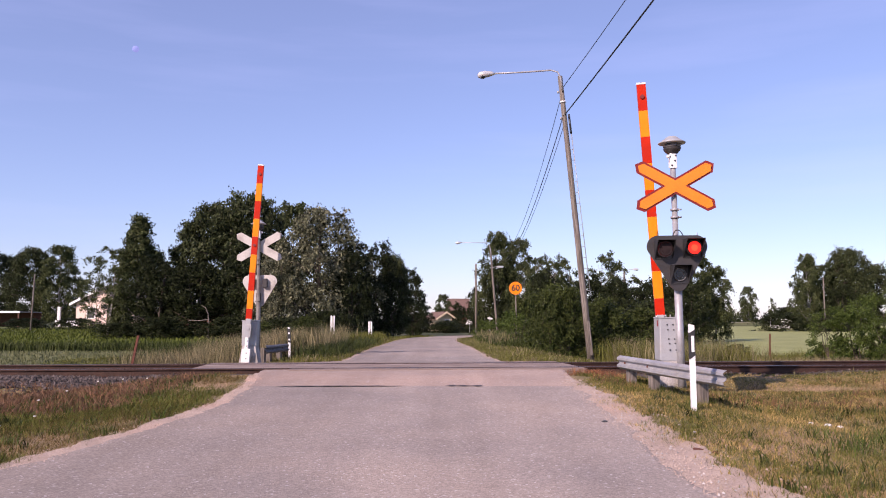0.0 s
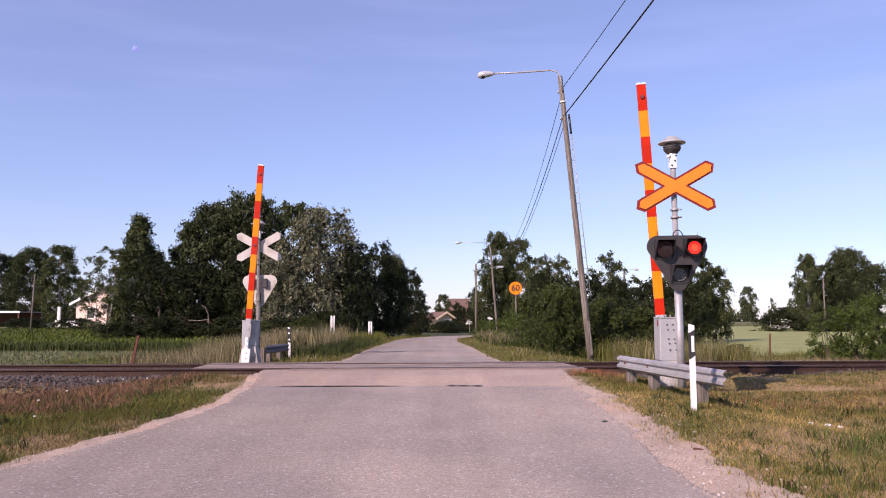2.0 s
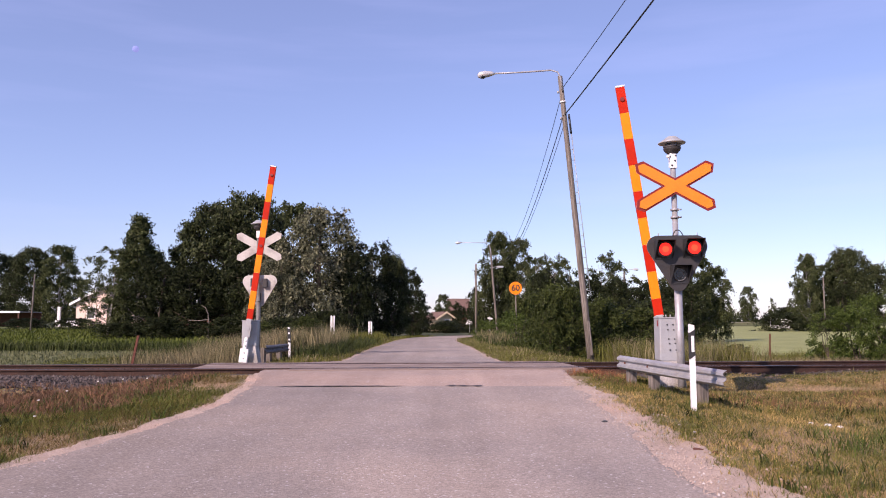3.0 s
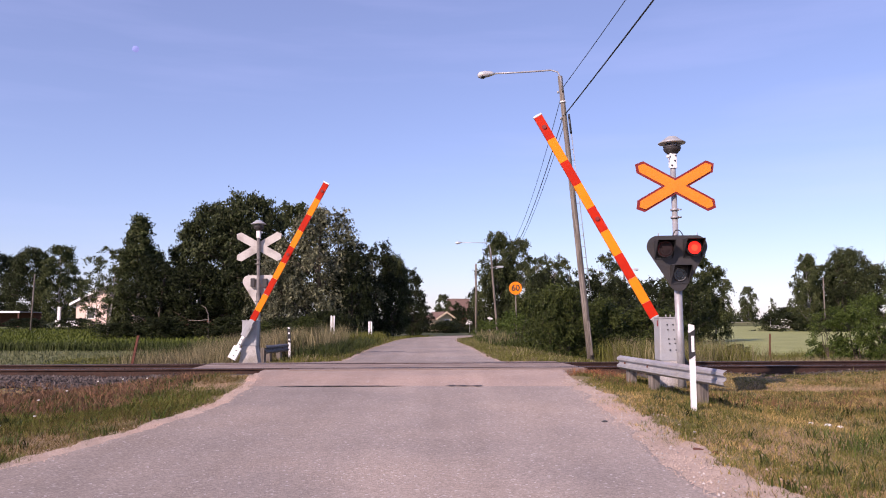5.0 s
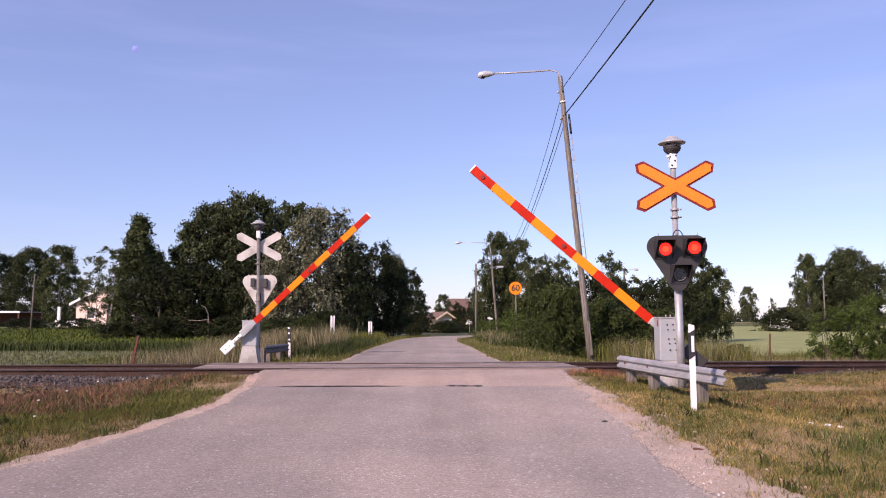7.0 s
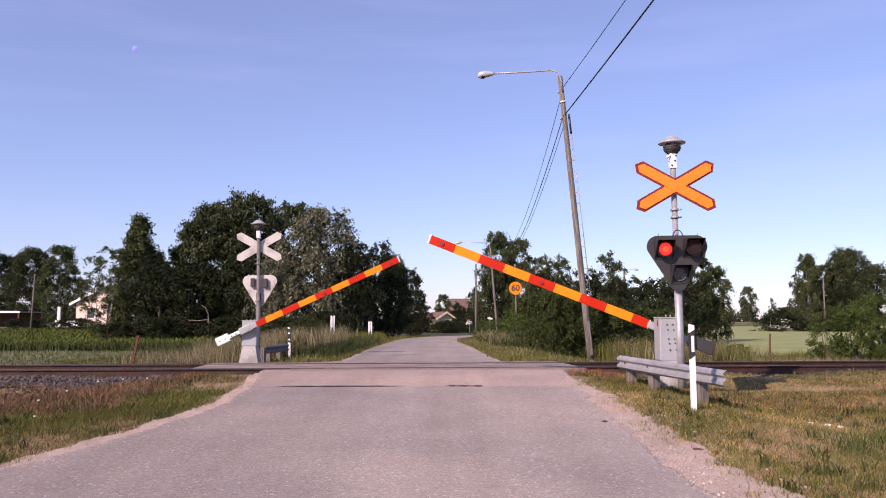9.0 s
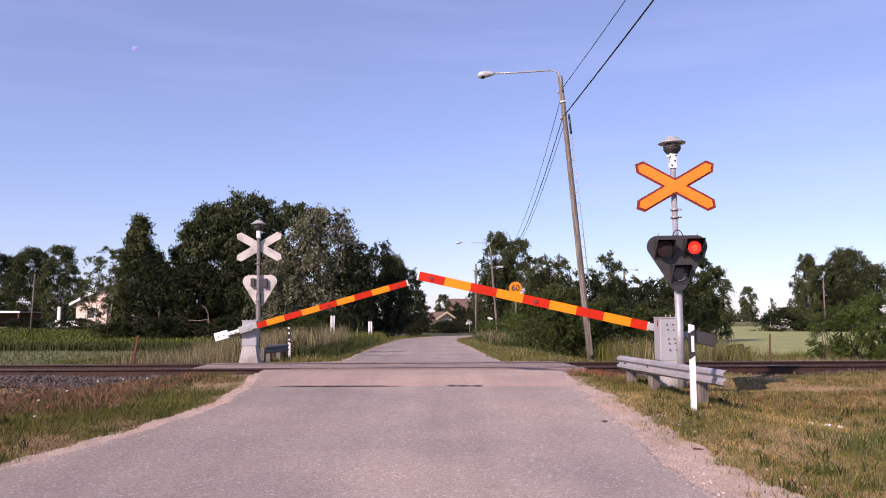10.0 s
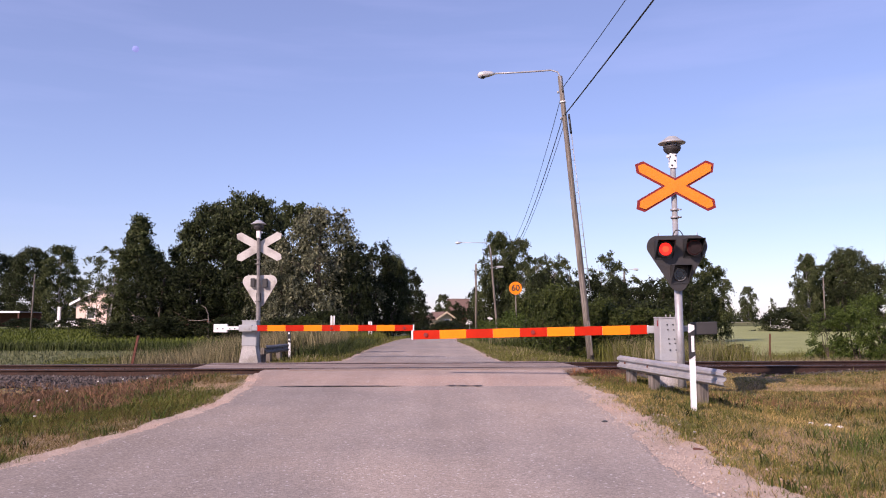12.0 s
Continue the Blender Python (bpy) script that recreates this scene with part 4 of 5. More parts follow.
    part("trunk", bm, M[bark], t, "pale birch trunk and limbs" if bark == "birch" else "dark trunk and limbs")
    return t


KINDS = dict(
    birch_tree=("birch_tree", "tall green birch with fine drooping foliage", "tree", 11, 10, 5.4, 0.10, 120, 22000, 0.19, "leaf_birch", "birch", "oval", 0.15, 0.5, 1, 0.095),
    slim=("birch_tree", "slender young birch with light airy crown", "tree", 12, 10, 4.0, 0.06, 90, 15000, 0.17, "leaf_birch", "birch", "urn", 0.11, 0.4, 2, 0.1),
    airy=("birch_tree", "young birch with a thin open crown", "tree", 31, 10, 5.0, 0.12, 80, 8000, 0.19, "leaf_birch", "birch", "oval", 0.10, 0.5, 2, 0.095),
    spire=("birch_tree", "pointed green birch with drooping outer twigs", "tree", 21, 10, 5.6, 0.04, 110, 24000, 0.19, "leaf_birch", "birch", "cone", 0.14, 0.35, 1, 0.095),
    broad=("broadleaf_tree", "broad dark green tree with a dense crown", "tree", 13, 10, 8.0, 0.20, 170, 26000, 0.22, "leaf_broad", "bark", "oval", 0.24, 0.2, 2, 0.085),
    dark=("broadleaf_tree", "dark green tree with a full crown to the ground", "tree", 14, 10, 6.0, 0.02, 190, 16000, 0.22, "leaf_dark", "bark", "urn", 0.18, 0.15, 2, 0.1),
    willow=("willow_tree", "grey-green willow with a rounded silvery crown", "tree", 15, 10, 7.5, 0.03, 150, 28000, 0.19, "leaf_willow", "bark", "oval", 0.22, 0.4, 3, 0.085),
    bush=("bush", "dense green bush with small leaves", "bush", 16, 3, 3.2, 0.0, 110, 14000, 0.1, "leaf_bush", "bark", "dome", 0.04, 0.1, 5, 0.1),
    shrub=("bush", "low dark green bush", "bush", 17, 3, 4.5, 0.0, 90, 8000, 0.17, "leaf_dark", "bark", "dome", 0.05, 0.1, 5, 0.1),
    sparse=("bush", "thin young bush with open twigs", "bush", 18, 3, 3.0, 0.02, 45, 7500, 0.085, "leaf_young", "bark", "urn", 0.03, 0.0, 5, 0.1),
)
# kind, x, y, height, breadth against height, turn
PLANTS = [
    ("broad", -19.0, 66, 10.8, 0.76, 20), ("broad", -16.2, 65, 11.4, 0.8, 140), ("birch_tree", -13.3, 70, 11.6, 0.9, 75),
    ("spire", -24.3, 63, 9.6, 0.95, 200), ("birch_tree", -24.0, 65, 7.0, 1.0, 20), ("airy", -26.2, 62, 6.9, 1.15, 60), ("birch_tree", -21.4, 67, 9.2, 0.85, 250), ("slim", -26.7, 66, 6.6, 1.0, 20), ("dark", -22.0, 61, 6.0, 1.1, 310), ("dark", -18.5, 60, 5.5, 1.3, 80),
    ("willow", -9.0, 57, 9.6, 0.95, 40), ("dark", -6.5, 57, 7.0, 0.8, 160), ("willow", -11.5, 55, 6.0, 0.8, 250), ("dark", -13.8, 58, 8.5, 0.85, 10),
    ("dark", -5.2, 63, 7.5, 0.75, 100), ("broad", -4.1, 66, 6.8, 0.55, 190), ("dark", -2.9, 76, 6.2, 0.7, 40), ("dark", -5.0, 80, 7.0, 0.8, 300), ("dark", -9.0, 74, 8.0, 0.9, 35),
    ("broad", -52, 100, 9.6, 0.85, 60), ("birch_tree", -47.5, 98, 9.9, 1.0, 0), ("broad", -58, 104, 9.0, 0.9, 200), ("birch_tree", -61.2, 100, 12.6, 1.0, 90),
    ("shrub", -23.6, 58, 1.1, 2.2, 50), ("shrub", -20, 57, 1.5, 1.8, 90), ("shrub", -15, 56, 1.5, 1.7, 150),
    ("shrub", -10.5, 52, 1.5, 1.6, 250), ("shrub", -7.4, 50, 1.9, 1.2, 30), ("bush", -7.9, 46, 1.6, 1.6, 10), ("shrub", -6.4, 50, 1.7, 1.2, 110), ("bush", -8.6, 38, 1.3, 1.6, 210),
    ("shrub", -37, 80, 1.1, 2.9, 0), ("shrub", -43, 82, 1.1, 2.9, 60), ("shrub", -50, 83, 1.2, 2.9, 120), ("shrub", -57, 84, 1.2, 2.9, 200), ("shrub", -4, 92, 1.3, 2.4, 20), ("shrub", 0.2, 93, 1.2, 2.4, 120), ("shrub", 4, 94, 1.3, 2.2, 220), ("birch_tree", 0.0, 119, 5.4, 1.0, 60), ("dark", 2.2, 128, 4.4, 0.8, 200), ("dark", -2.4, 98, 3.6, 1.1, 10), ("dark", 2.5, 106, 3.2, 0.9, 90), ("shrub", 0.5, 97, 1.35, 2.2, 60),
    ("birch_tree", 5.6, 82, 10.6, 0.75, 30), ("birch_tree", 7.9, 82, 9.8, 0.8, 130), ("dark", 5.6, 81, 7.4, 0.7, 250), ("dark", 3.6, 86, 5.0, 0.7, 20), ("slim", 8.6, 70, 7.2, 0.9, 0), ("dark", 8.5, 64, 5.6, 1.0, 33),
    ("dark", 6.0, 46, 4.2, 0.95, 0), ("slim", 6.6, 48, 5.2, 0.85, 80), ("slim", 7.7, 50, 5.6, 0.85, 170), ("slim", 5.4, 52, 5.4, 0.9, 250), ("dark", 8.6, 47, 4.2, 0.9, 100),
    ("slim", 9.9, 48, 5.6, 0.9, 300), ("slim", 10.9, 50, 5.2, 0.9, 20), ("slim", 12.2, 51, 4.4, 1.0, 50), ("dark", 9.8, 45, 3.7, 1.0, 77), ("dark", 11.6, 46, 3.6, 1.0, 177), ("dark", 13.6, 50, 4.0, 1.0, 277),
    ("birch_tree", 15.6, 52, 5.8, 0.9, 120), ("birch_tree", 17.2, 54, 6.4, 0.9, 220), ("birch_tree", 18.9, 55, 5.2, 0.9, 40), ("dark", 14.6, 48, 3.9, 1.2, 320),
    ("bush", 3.55, 26.6, 2.05, 0.75, 0), ("bush", 4.2, 27.0, 2.3, 0.72, 100), ("sparse", 2.9, 31.0, 1.5, 1.2, 200), ("bush", 11.6, 31.5, 0.55, 1.8, 100), ("bush", 15.4, 32, 0.5, 1.8, 200), ("bush", 5.7, 27.6, 1.9, 1.1, 300), ("bush", 7.1, 28.5, 1.8, 1.1, 50), ("bush", 6.2, 31, 2.2, 1.1, 150),
    ("sparse", 2.9, 38, 1.3, 1.4, 20), ("sparse", 3.0, 43, 1.3, 1.4, 120), ("sparse", 2.5, 47, 1.2, 1.4, 220), ("bush", 5.4, 35, 2.0, 1.2, 320), ("bush", 4.9, 42, 2.6, 1.1, 66), ("bush", 5.9, 43, 3.2, 1.0, 166), ("bush", 8.4, 30, 1.8, 1.2, 260), ("shrub", 9.3, 36, 2.2, 1.0, 200),
    ("sparse", 12.5, 24.0, 2.1, 0.8, 0), ("sparse", 13.4, 24.4, 2.2, 0.8, 130), ("sparse", 13.0, 23.3, 1.5, 0.9, 250), ("sparse", 11.8, 24.3, 1.8, 0.9, 60), ("sparse", 14.2, 24.0, 1.8, 0.9, 300),
    ("birch_tree", 46.0, 100, 9.6, 0.75, 10), ("broad", 51.5, 101, 10.2, 0.8, 110), ("broad", 57, 104, 8.4, 0.9, 210), ("broad", 54.5, 108, 9.0, 0.8, 10), ("birch_tree", 48.5, 103, 8.4, 1.0, 100), ("dark", 60, 98, 6.5, 1.0, 300), ("dark", 49, 97, 5.5, 1.1, 50),
    ("birch_tree", 55, 143, 6.9, 0.9, 50), ("dark", 52, 150, 4.0, 1.2, 150), ("slim", 61.5, 148, 5.0, 0.7, 150), ("shrub", 41, 96, 2.0, 2.0, 0), ("shrub", 46, 95, 1.6, 2.2, 80),
    ("dark", 38.5, 146, 3.4, 1.5, 15), ("shrub", 42, 143, 2.8, 1.9, 70), ("dark", 46, 149, 3.6, 1.5, 160), ("shrub", 49.5, 144, 2.6, 2.0, 240), ("dark", 58, 151, 3.3, 1.6, 330), ("shrub", 64, 146, 3.0, 2.0, 110), ("dark", 68, 150, 3.8, 1.5, 200),
]
first = {k: tree(*v) for k, v in KINDS.items()}
used = set()
for kind, x, y, h, b, turn in PLANTS:
    native = KINDS[kind][4]
    k = h / native
    m = pose(x, y, float(ground_z(x, y)) - 0.05, 0, 0, turn)
    o = first[kind]
    if kind in used:
        o = copy_thing(o, m)
    else:
        o.matrix_world = m
        used.add(kind)
    o.scale = (k * b, k * b, k)

# far woods along the horizon
n = 26000
fx = RNG.uniform(-420, 420, n)
fy = 320 + RNG.uniform(-14, 30, n)
prof = 4.2 + 2.6 * np.sin(fx * 0.031) + 1.5 * np.sin(fx * 0.13 + 1) + 0.9 * np.sin(fx * 0.41)
fz = -0.6 + np.abs(prof) * RNG.uniform(0, 1, n) ** 0.7
n1 = RNG.normal(0, 1, (n, 3))
n1 /= np.linalg.norm(n1, axis=1, keepdims=True)
n2 = np.cross(n1, RNG.normal(0, 1, (n, 3)))
n2 /= np.linalg.norm(n2, axis=1, keepdims=True)
fp = np.stack([fx, fy, fz], -1)
v = np.stack([fp - n1 * 0.9, fp + n2 * 0.6, fp + n1 * 0.9, fp - n2 * 0.6], 1).reshape(-1, 3)
tagged(new("far_woods", sheet("far_woods", v, np.arange(4 * n).reshape(-1, 4), [M["leaf_dark"]])), "low dark belt of far woods", "woods", kind="stuff")


# ---------------------------------------------------------------- grass
def blades(name, spots, height, width, lean, material, label, category="grass", short=False):
    """Single bent blades at the spots (x, y), each of two joined pieces."""
    n = len(spots)
    x, y = spots[:, 0], spots[:, 1]
    z = ground_z(x, y) - 0.01
    h = height * RNG.uniform(0.45, 1.25, n)
    a = RNG.uniform(0, 2 * np.pi, n)
    w = width * RNG.uniform(0.6, 1.3, n) * 0.5
    ux, uy = np.cos(a) * w, np.sin(a) * w
    b = RNG.uniform(0, 2 * np.pi, n)
    s = lean * h * RNG.uniform(0.2, 1.3, n)
    bx, by = np.cos(b) * s, np.sin(b) * s
    if short:
        v = np.stack([np.stack([x - ux, y - uy, z], -1), np.stack([x + ux, y + uy, z], -1), np.stack([x + bx, y + by, z + h], -1)], 1).reshape(-1, 3)
        ob = new(name, sheet(name, v, np.arange(3 * n).reshape(-1, 3), [material]))
        return tagged(ob, label, category, kind="stuff")
    v = np.stack([np.stack([x - ux, y - uy, z], -1), np.stack([x + ux, y + uy, z], -1),
                  np.stack([x + ux * 0.8 + bx * 0.35, y + uy * 0.8 + by * 0.35, z + h * 0.6], -1),
                  np.stack([x - ux * 0.8 + bx * 0.35, y - uy * 0.8 + by * 0.35, z + h * 0.6], -1),
                  np.stack([x + bx, y + by, z + h], -1)], 1).reshape(-1, 3)
    i = 5 * np.arange(n)[:, None]
    f = np.concatenate([i + np.array([[0, 1, 2]]), i + np.array([[0, 2, 3]]), i + np.array([[3, 2, 4]])], 0)
    ob = new(name, sheet(name, v, f, [material]))
    return tagged(ob, label, category, kind="stuff")


def scatter(n, x0, x1, y0, y1, keep=None, tuft=0.0, per=1):
    x, y = RNG.uniform(x0, x1, n), RNG.uniform(y0, y1, n)
    if keep is not None:
        k = keep(x, y)
        x, y = x[k], y[k]
    if tuft:
        x, y = np.repeat(x, per), np.repeat(y, per)
        x = x + RNG.normal(0, tuft, len(x))
        y = y + RNG.normal(0, tuft, len(y))
    return np.stack([x, y], -1)


def patch(x, y, s, seed):
    """A smooth patchy field from 0 to 1."""
    v = np.sin(x * s + seed) * np.cos(y * s * 1.3 + 2 * seed) + 0.6 * np.sin(2.3 * s * x - 1.7 * s * y + 3 * seed) + 0.4 * np.sin(4.1 * s * y + 3.3 * s * x + seed)
    return np.clip(0.5 + v * 0.33, 0, 1)


def verge(gap_r, gap_l, far=2.35):
    def keep(x, y):
        lo, hi = road_edges(y)
        off = track_y(x) - y
        stray = np.abs(RNG.normal(0, 0.13, len(x)))
        return ((x > hi + gap_r + stray + 0.14 * np.sin(3 * y) + 0.1 * np.sin(7.3 * y)) | (x < lo - gap_l - 0.4 * stray - 0.05 * np.sin(3.7 * y))) & (off > far)
    return keep


def thin(keep, s, seed, lo, invert=False):
    def inner(x, y):
        q = patch(x, y, s, seed)
        q = 1 - q if invert else q
        return keep(x, y) & (RNG.uniform(0, 1, len(x)) < np.clip((q - lo) / (1 - lo) * 1.6, 0, 1))
    return inner


def near(x, y):
    # the ballast is overgrown on one side, and by the corner of the deck on the other
    corner = (x < -3.7) & (x > -5.4) & (y > 12.0) & verge(0.3, 0.15, 1.25)(x, y)
    return verge(0.22, 0.12, 2.2)(x, y) | ((x > 3.0) & verge(0.22, 0.15, 1.25)(x, y)) | corner


def left_green(x, y):
    # green by the road, giving way to withered weeds by the track
    return near(x, y) & (RNG.uniform(0, 1, len(x)) < 1.08 - step(y + 0.35 * np.maximum(-4.2 - x, 0), 9.6, 12.6))


# by the near road: a low patchy sward, longer tufts in it, seeding stalks, weeds
blades("grass", scatter(25000, 1.8, 10.5, 4, 16.2, thin(near, 0.9, 1.0, 0.1), 0.06, 9), 0.060, 0.008, 0.9, M["grass"], "short green verge grass", short=True)
blades("dry_grass", scatter(26000, 1.8, 10.5, 4, 16.2, thin(near, 0.8, 2.2, 0.0), 0.07, 8), 0.045, 0.007, 1.1, M["dry"], "dry yellow verge grass", short=True)
blades("grass", scatter(900, 2.3, 9, 4.8, 13.5, thin(near, 1.3, 0.3, 0.3), 0.10, 20), 0.095, 0.005, 0.9, M["grass"], "lush green grass clumps in the verge")
blades("grass", scatter(230, 3.8, 7, 5.6, 8.8, thin(near, 1.7, 0.9, 0.35), 0.12, 30), 0.13, 0.006, 0.8, M["leaf_young"], "lush green grass clumps in the verge")
blades("dry_grass", scatter(500, 2.1, 9, 4.8, 14.0, thin(near, 1.1, 1.4, 0.2), 0.05, 14), 0.09, 0.006, 0.9, M["dry"], "bleached grass clumps in the verge")
blades("dry_grass", scatter(1500, 2.0, 10, 4.8, 15.5, thin(near, 0.8, 3.1, 0.2), 0.03, 4), 0.14, 0.004, 0.5, M["straw"], "thin seeding stalks in the verge")
blades("grass", scatter(30000, -9, -2.8, 4.5, 14.8, thin(left_green, 0.9, 1.7, -0.02), 0.06, 9), 0.065, 0.008, 0.9, M["grass"], "short green verge grass", short=True)
blades("grass", scatter(1100, -9, -3.0, 5.0, 14.6, thin(left_green, 1.2, 0.8, 0.15), 0.06, 16), 0.10, 0.008, 0.8, M["leaf_young"], "lush green grass clumps in the verge")
blades("dry_grass", scatter(14000, -9, -2.8, 4.5, 14.6, thin(near, 0.8, 0.4, 0.0), 0.07, 8), 0.055, 0.008, 1.0, M["withered"], "withered brown verge grass", short=True)
blades("weeds", scatter(3400, -9.5, -4.0, 9.6, 14.4, thin(verge(0.3, 0.8, 1.95), 0.7, 4.4, 0.05), 0.10, 8), 0.10, 0.011, 0.8, M["russet"], "russet withered weeds beside the ballast", "weeds")
blades("weeds", scatter(700, 2.2, 9.5, 11.0, 15, thin(verge(0.3, 0.9, 1.6), 0.7, 4.4, 0.4), 0.09, 8), 0.10, 0.011, 0.8, M["russet"], "russet withered weeds beside the ballast", "weeds")
blades("weeds", scatter(45, 2.2, 3.1, 13.0, 14.3, None, 0.06, 12), 0.10, 0.012, 0.8, M["rust_weed"], "russet docks at the edge of the apron", "weeds")
tufts = scatter(150, 1.9, 2.9, 4.5, 11.5, verge(0.08, 9), 0.035, 12)
blades("grass", tufts, 0.06, 0.008, 0.9, M["dry"], "stray dry tufts in the gravel")
tufts = scatter(160, 2.0, 3.0, 4.5, 12.5, verge(0.12, 9), 0.03, 12)
blades("grass", tufts, 0.07, 0.008, 0.9, M["grass"], "stray green tufts in the gravel")
def by_track(x, y):
    return near(x, y) & (RNG.uniform(0, 1, len(x)) < step(y, 8.6, 12.5))


brown = scatter(3000, 3.6, 10.5, 8.6, 14.6, thin(by_track, 0.55, 5.2, 0.15), 0.10, 9)
blades("weeds", brown, 0.07, 0.011, 1.0, M["withered"], "withered brown weeds in the verge", "weeds", short=True)
clumps = scatter(330, 2.4, 10, 5.0, 13.5, thin(near, 1.1, 6.3, 0.2), 0.045, 15)
blades("weeds", clumps, 0.11, 0.014, 0.7, M["leaf_bush"], "small dark green weed clumps in the verge", "weeds")
clumps = scatter(420, -9, -3.6, 5.5, 13.6, thin(near, 1.1, 2.3, 0.15), 0.045, 15)
blades("weeds", clumps, 0.10, 0.014, 0.7, M["leaf_bush"], "small dark green weed clumps in the verge", "weeds")


def beyond(gap, gap_r=None):
    gap_r = gap if gap_r is None else gap_r

    def keep(x, y):
        lo, hi = road_edges(y)
        clear = (x > -5.3) & (x < -3.6) & (y < 23.0)
        return ((x > hi + gap_r) | (x < lo - gap)) & (y - track_y(x) > 2.1) & ~(clear & (gap > 0.5))
    return keep


edge = beyond(0.12)
for name, x0, x1 in (("grass", 0.4, 4.6), ("grass", -6.4, -2.1)):
    blades(name, scatter(9000, x0, x1, 17.3, 48, edge, 0.06, 6), 0.11, 0.016, 0.6, M["grass"], "short grass along the road edge", short=True)
    blades("dry_grass", scatter(4500, x0, x1, 17.3, 48, edge, 0.06, 6), 0.10, 0.014, 0.7, M["straw"], "dry grass along the road edge", short=True)
wild = beyond(0.52)
blades("grass", scatter(11000, -13, 14, 17.5, 30, thin(wild, 0.5, 0.6, 0.05), 0.07, 7), 0.17, 0.016, 0.5, M["grass"], "rough green grass beyond the track", short=True)
blades("grass", scatter(4500, -8, 8, 26, 60, wild, 0.09, 6), 0.18, 0.022, 0.5, M["grass"], "rough green grass along the road")
blades("dry_grass", scatter(4500, -6, 7, 17.5, 45, thin(wild, 0.5, 2.6, 0.2), 0.07, 6), 0.18, 0.014, 0.6, M["straw"], "dry grass along the road edge")
blades("tall_grass", scatter(420, -3.75, -2.7, 19.5, 32, beyond(0.35), 0.14, 12), 0.36, 0.016, 0.8, M["leaf_bush"], "dark green reed grass beside the road", "tall grass")
blades("tall_grass", scatter(500, -5.0, -3.1, 26, 44, beyond(0.7), 0.14, 12), 0.50, 0.024, 0.45, M["grass"], "rough green weeds beside the road", "tall grass")
blades("tall_grass", scatter(260, -5.0, -3.2, 21.5, 30, beyond(0.6), 0.10, 10), 0.80, 0.013, 0.3, M["straw"], "tall pale seeding grass", "tall grass")
tall = beyond(1.5, 4.2)
blades("tall_grass", scatter(1500, -8.0, -3.8, 19.0, 25, thin(tall, 0.45, 1.9, 0.2), 0.09, 8), 0.62, 0.013, 0.35, M["straw"], "tall pale seeding grass", "tall grass")
blades("tall_grass", scatter(3600, -8.5, -3.6, 21, 38, thin(tall, 0.45, 0.9, 0.05), 0.09, 8), 0.62, 0.018, 0.4, M["leaf_bush"], "tall dark green reed grass", "tall grass")
blades("tall_grass", scatter(650, -7.0, -4.6, 21.5, 27, None, 0.09, 8), 0.85, 0.013, 0.3, M["straw"], "tall pale seeding grass behind the barrier", "tall grass")
# weeds before the bushes
blades("tall_grass", scatter(700, 1.9, 3.2, 27, 46, beyond(0.6), 0.12, 10), 0.42, 0.020, 0.55, M["leaf_bush"], "dark green weeds before the bushes", "tall grass")
blades("tall_grass", scatter(90, 1.9, 3.0, 28, 44, beyond(0.6), 0.12, 10), 0.62, 0.014, 0.35, M["straw"], "tall pale seeding grass before the bushes", "tall grass")
blades("tall_grass", scatter(520, 4.9, 8.6, 21, 25, beyond(1.0), 0.10, 10), 0.75, 0.015, 0.4, M["grass"], "tall weeds beside the lamp pole", "tall grass")
blades("tall_grass", scatter(260, 4.9, 8.6, 20.5, 24, beyond(1.0), 0.10, 8), 0.85, 0.011, 0.35, M["straw"], "tall pale seeding grass beside the lamp pole", "tall grass")
blades("tall_grass", scatter(1900, 3.4, 14, 20, 24, thin(tall, 0.45, 2.9, 0.3), 0.09, 8), 0.36, 0.014, 0.4, M["straw"], "pale seeding grass along the track", "tall grass")
blades("tall_grass", scatter(1700, 3.6, 17, 24, 31, thin(tall, 0.6, 3.9, 0.3), 0.12, 9), 0.38, 0.018, 0.4, M["grass"], "green reed grass along the field", "tall grass")
blades("tall_grass", scatter(1500, -36, -9, 37, 39.5, None, 0.2, 8), 0.42, 0.03, 0.4, M["leaf_bush"], "dark weeds along the field edge", "tall grass")
blades("crop", scatter(42000, -75, -11, 40, 80), 0.22, 0.09, 0.25, M["crop_leaf"], "dense green crop in the field", "crop")
blades("crop", scatter(20000, -30, -8, 22, 37), 0.11, 0.035, 0.4, M["crop_grey"], "low pale crop strip", "crop")


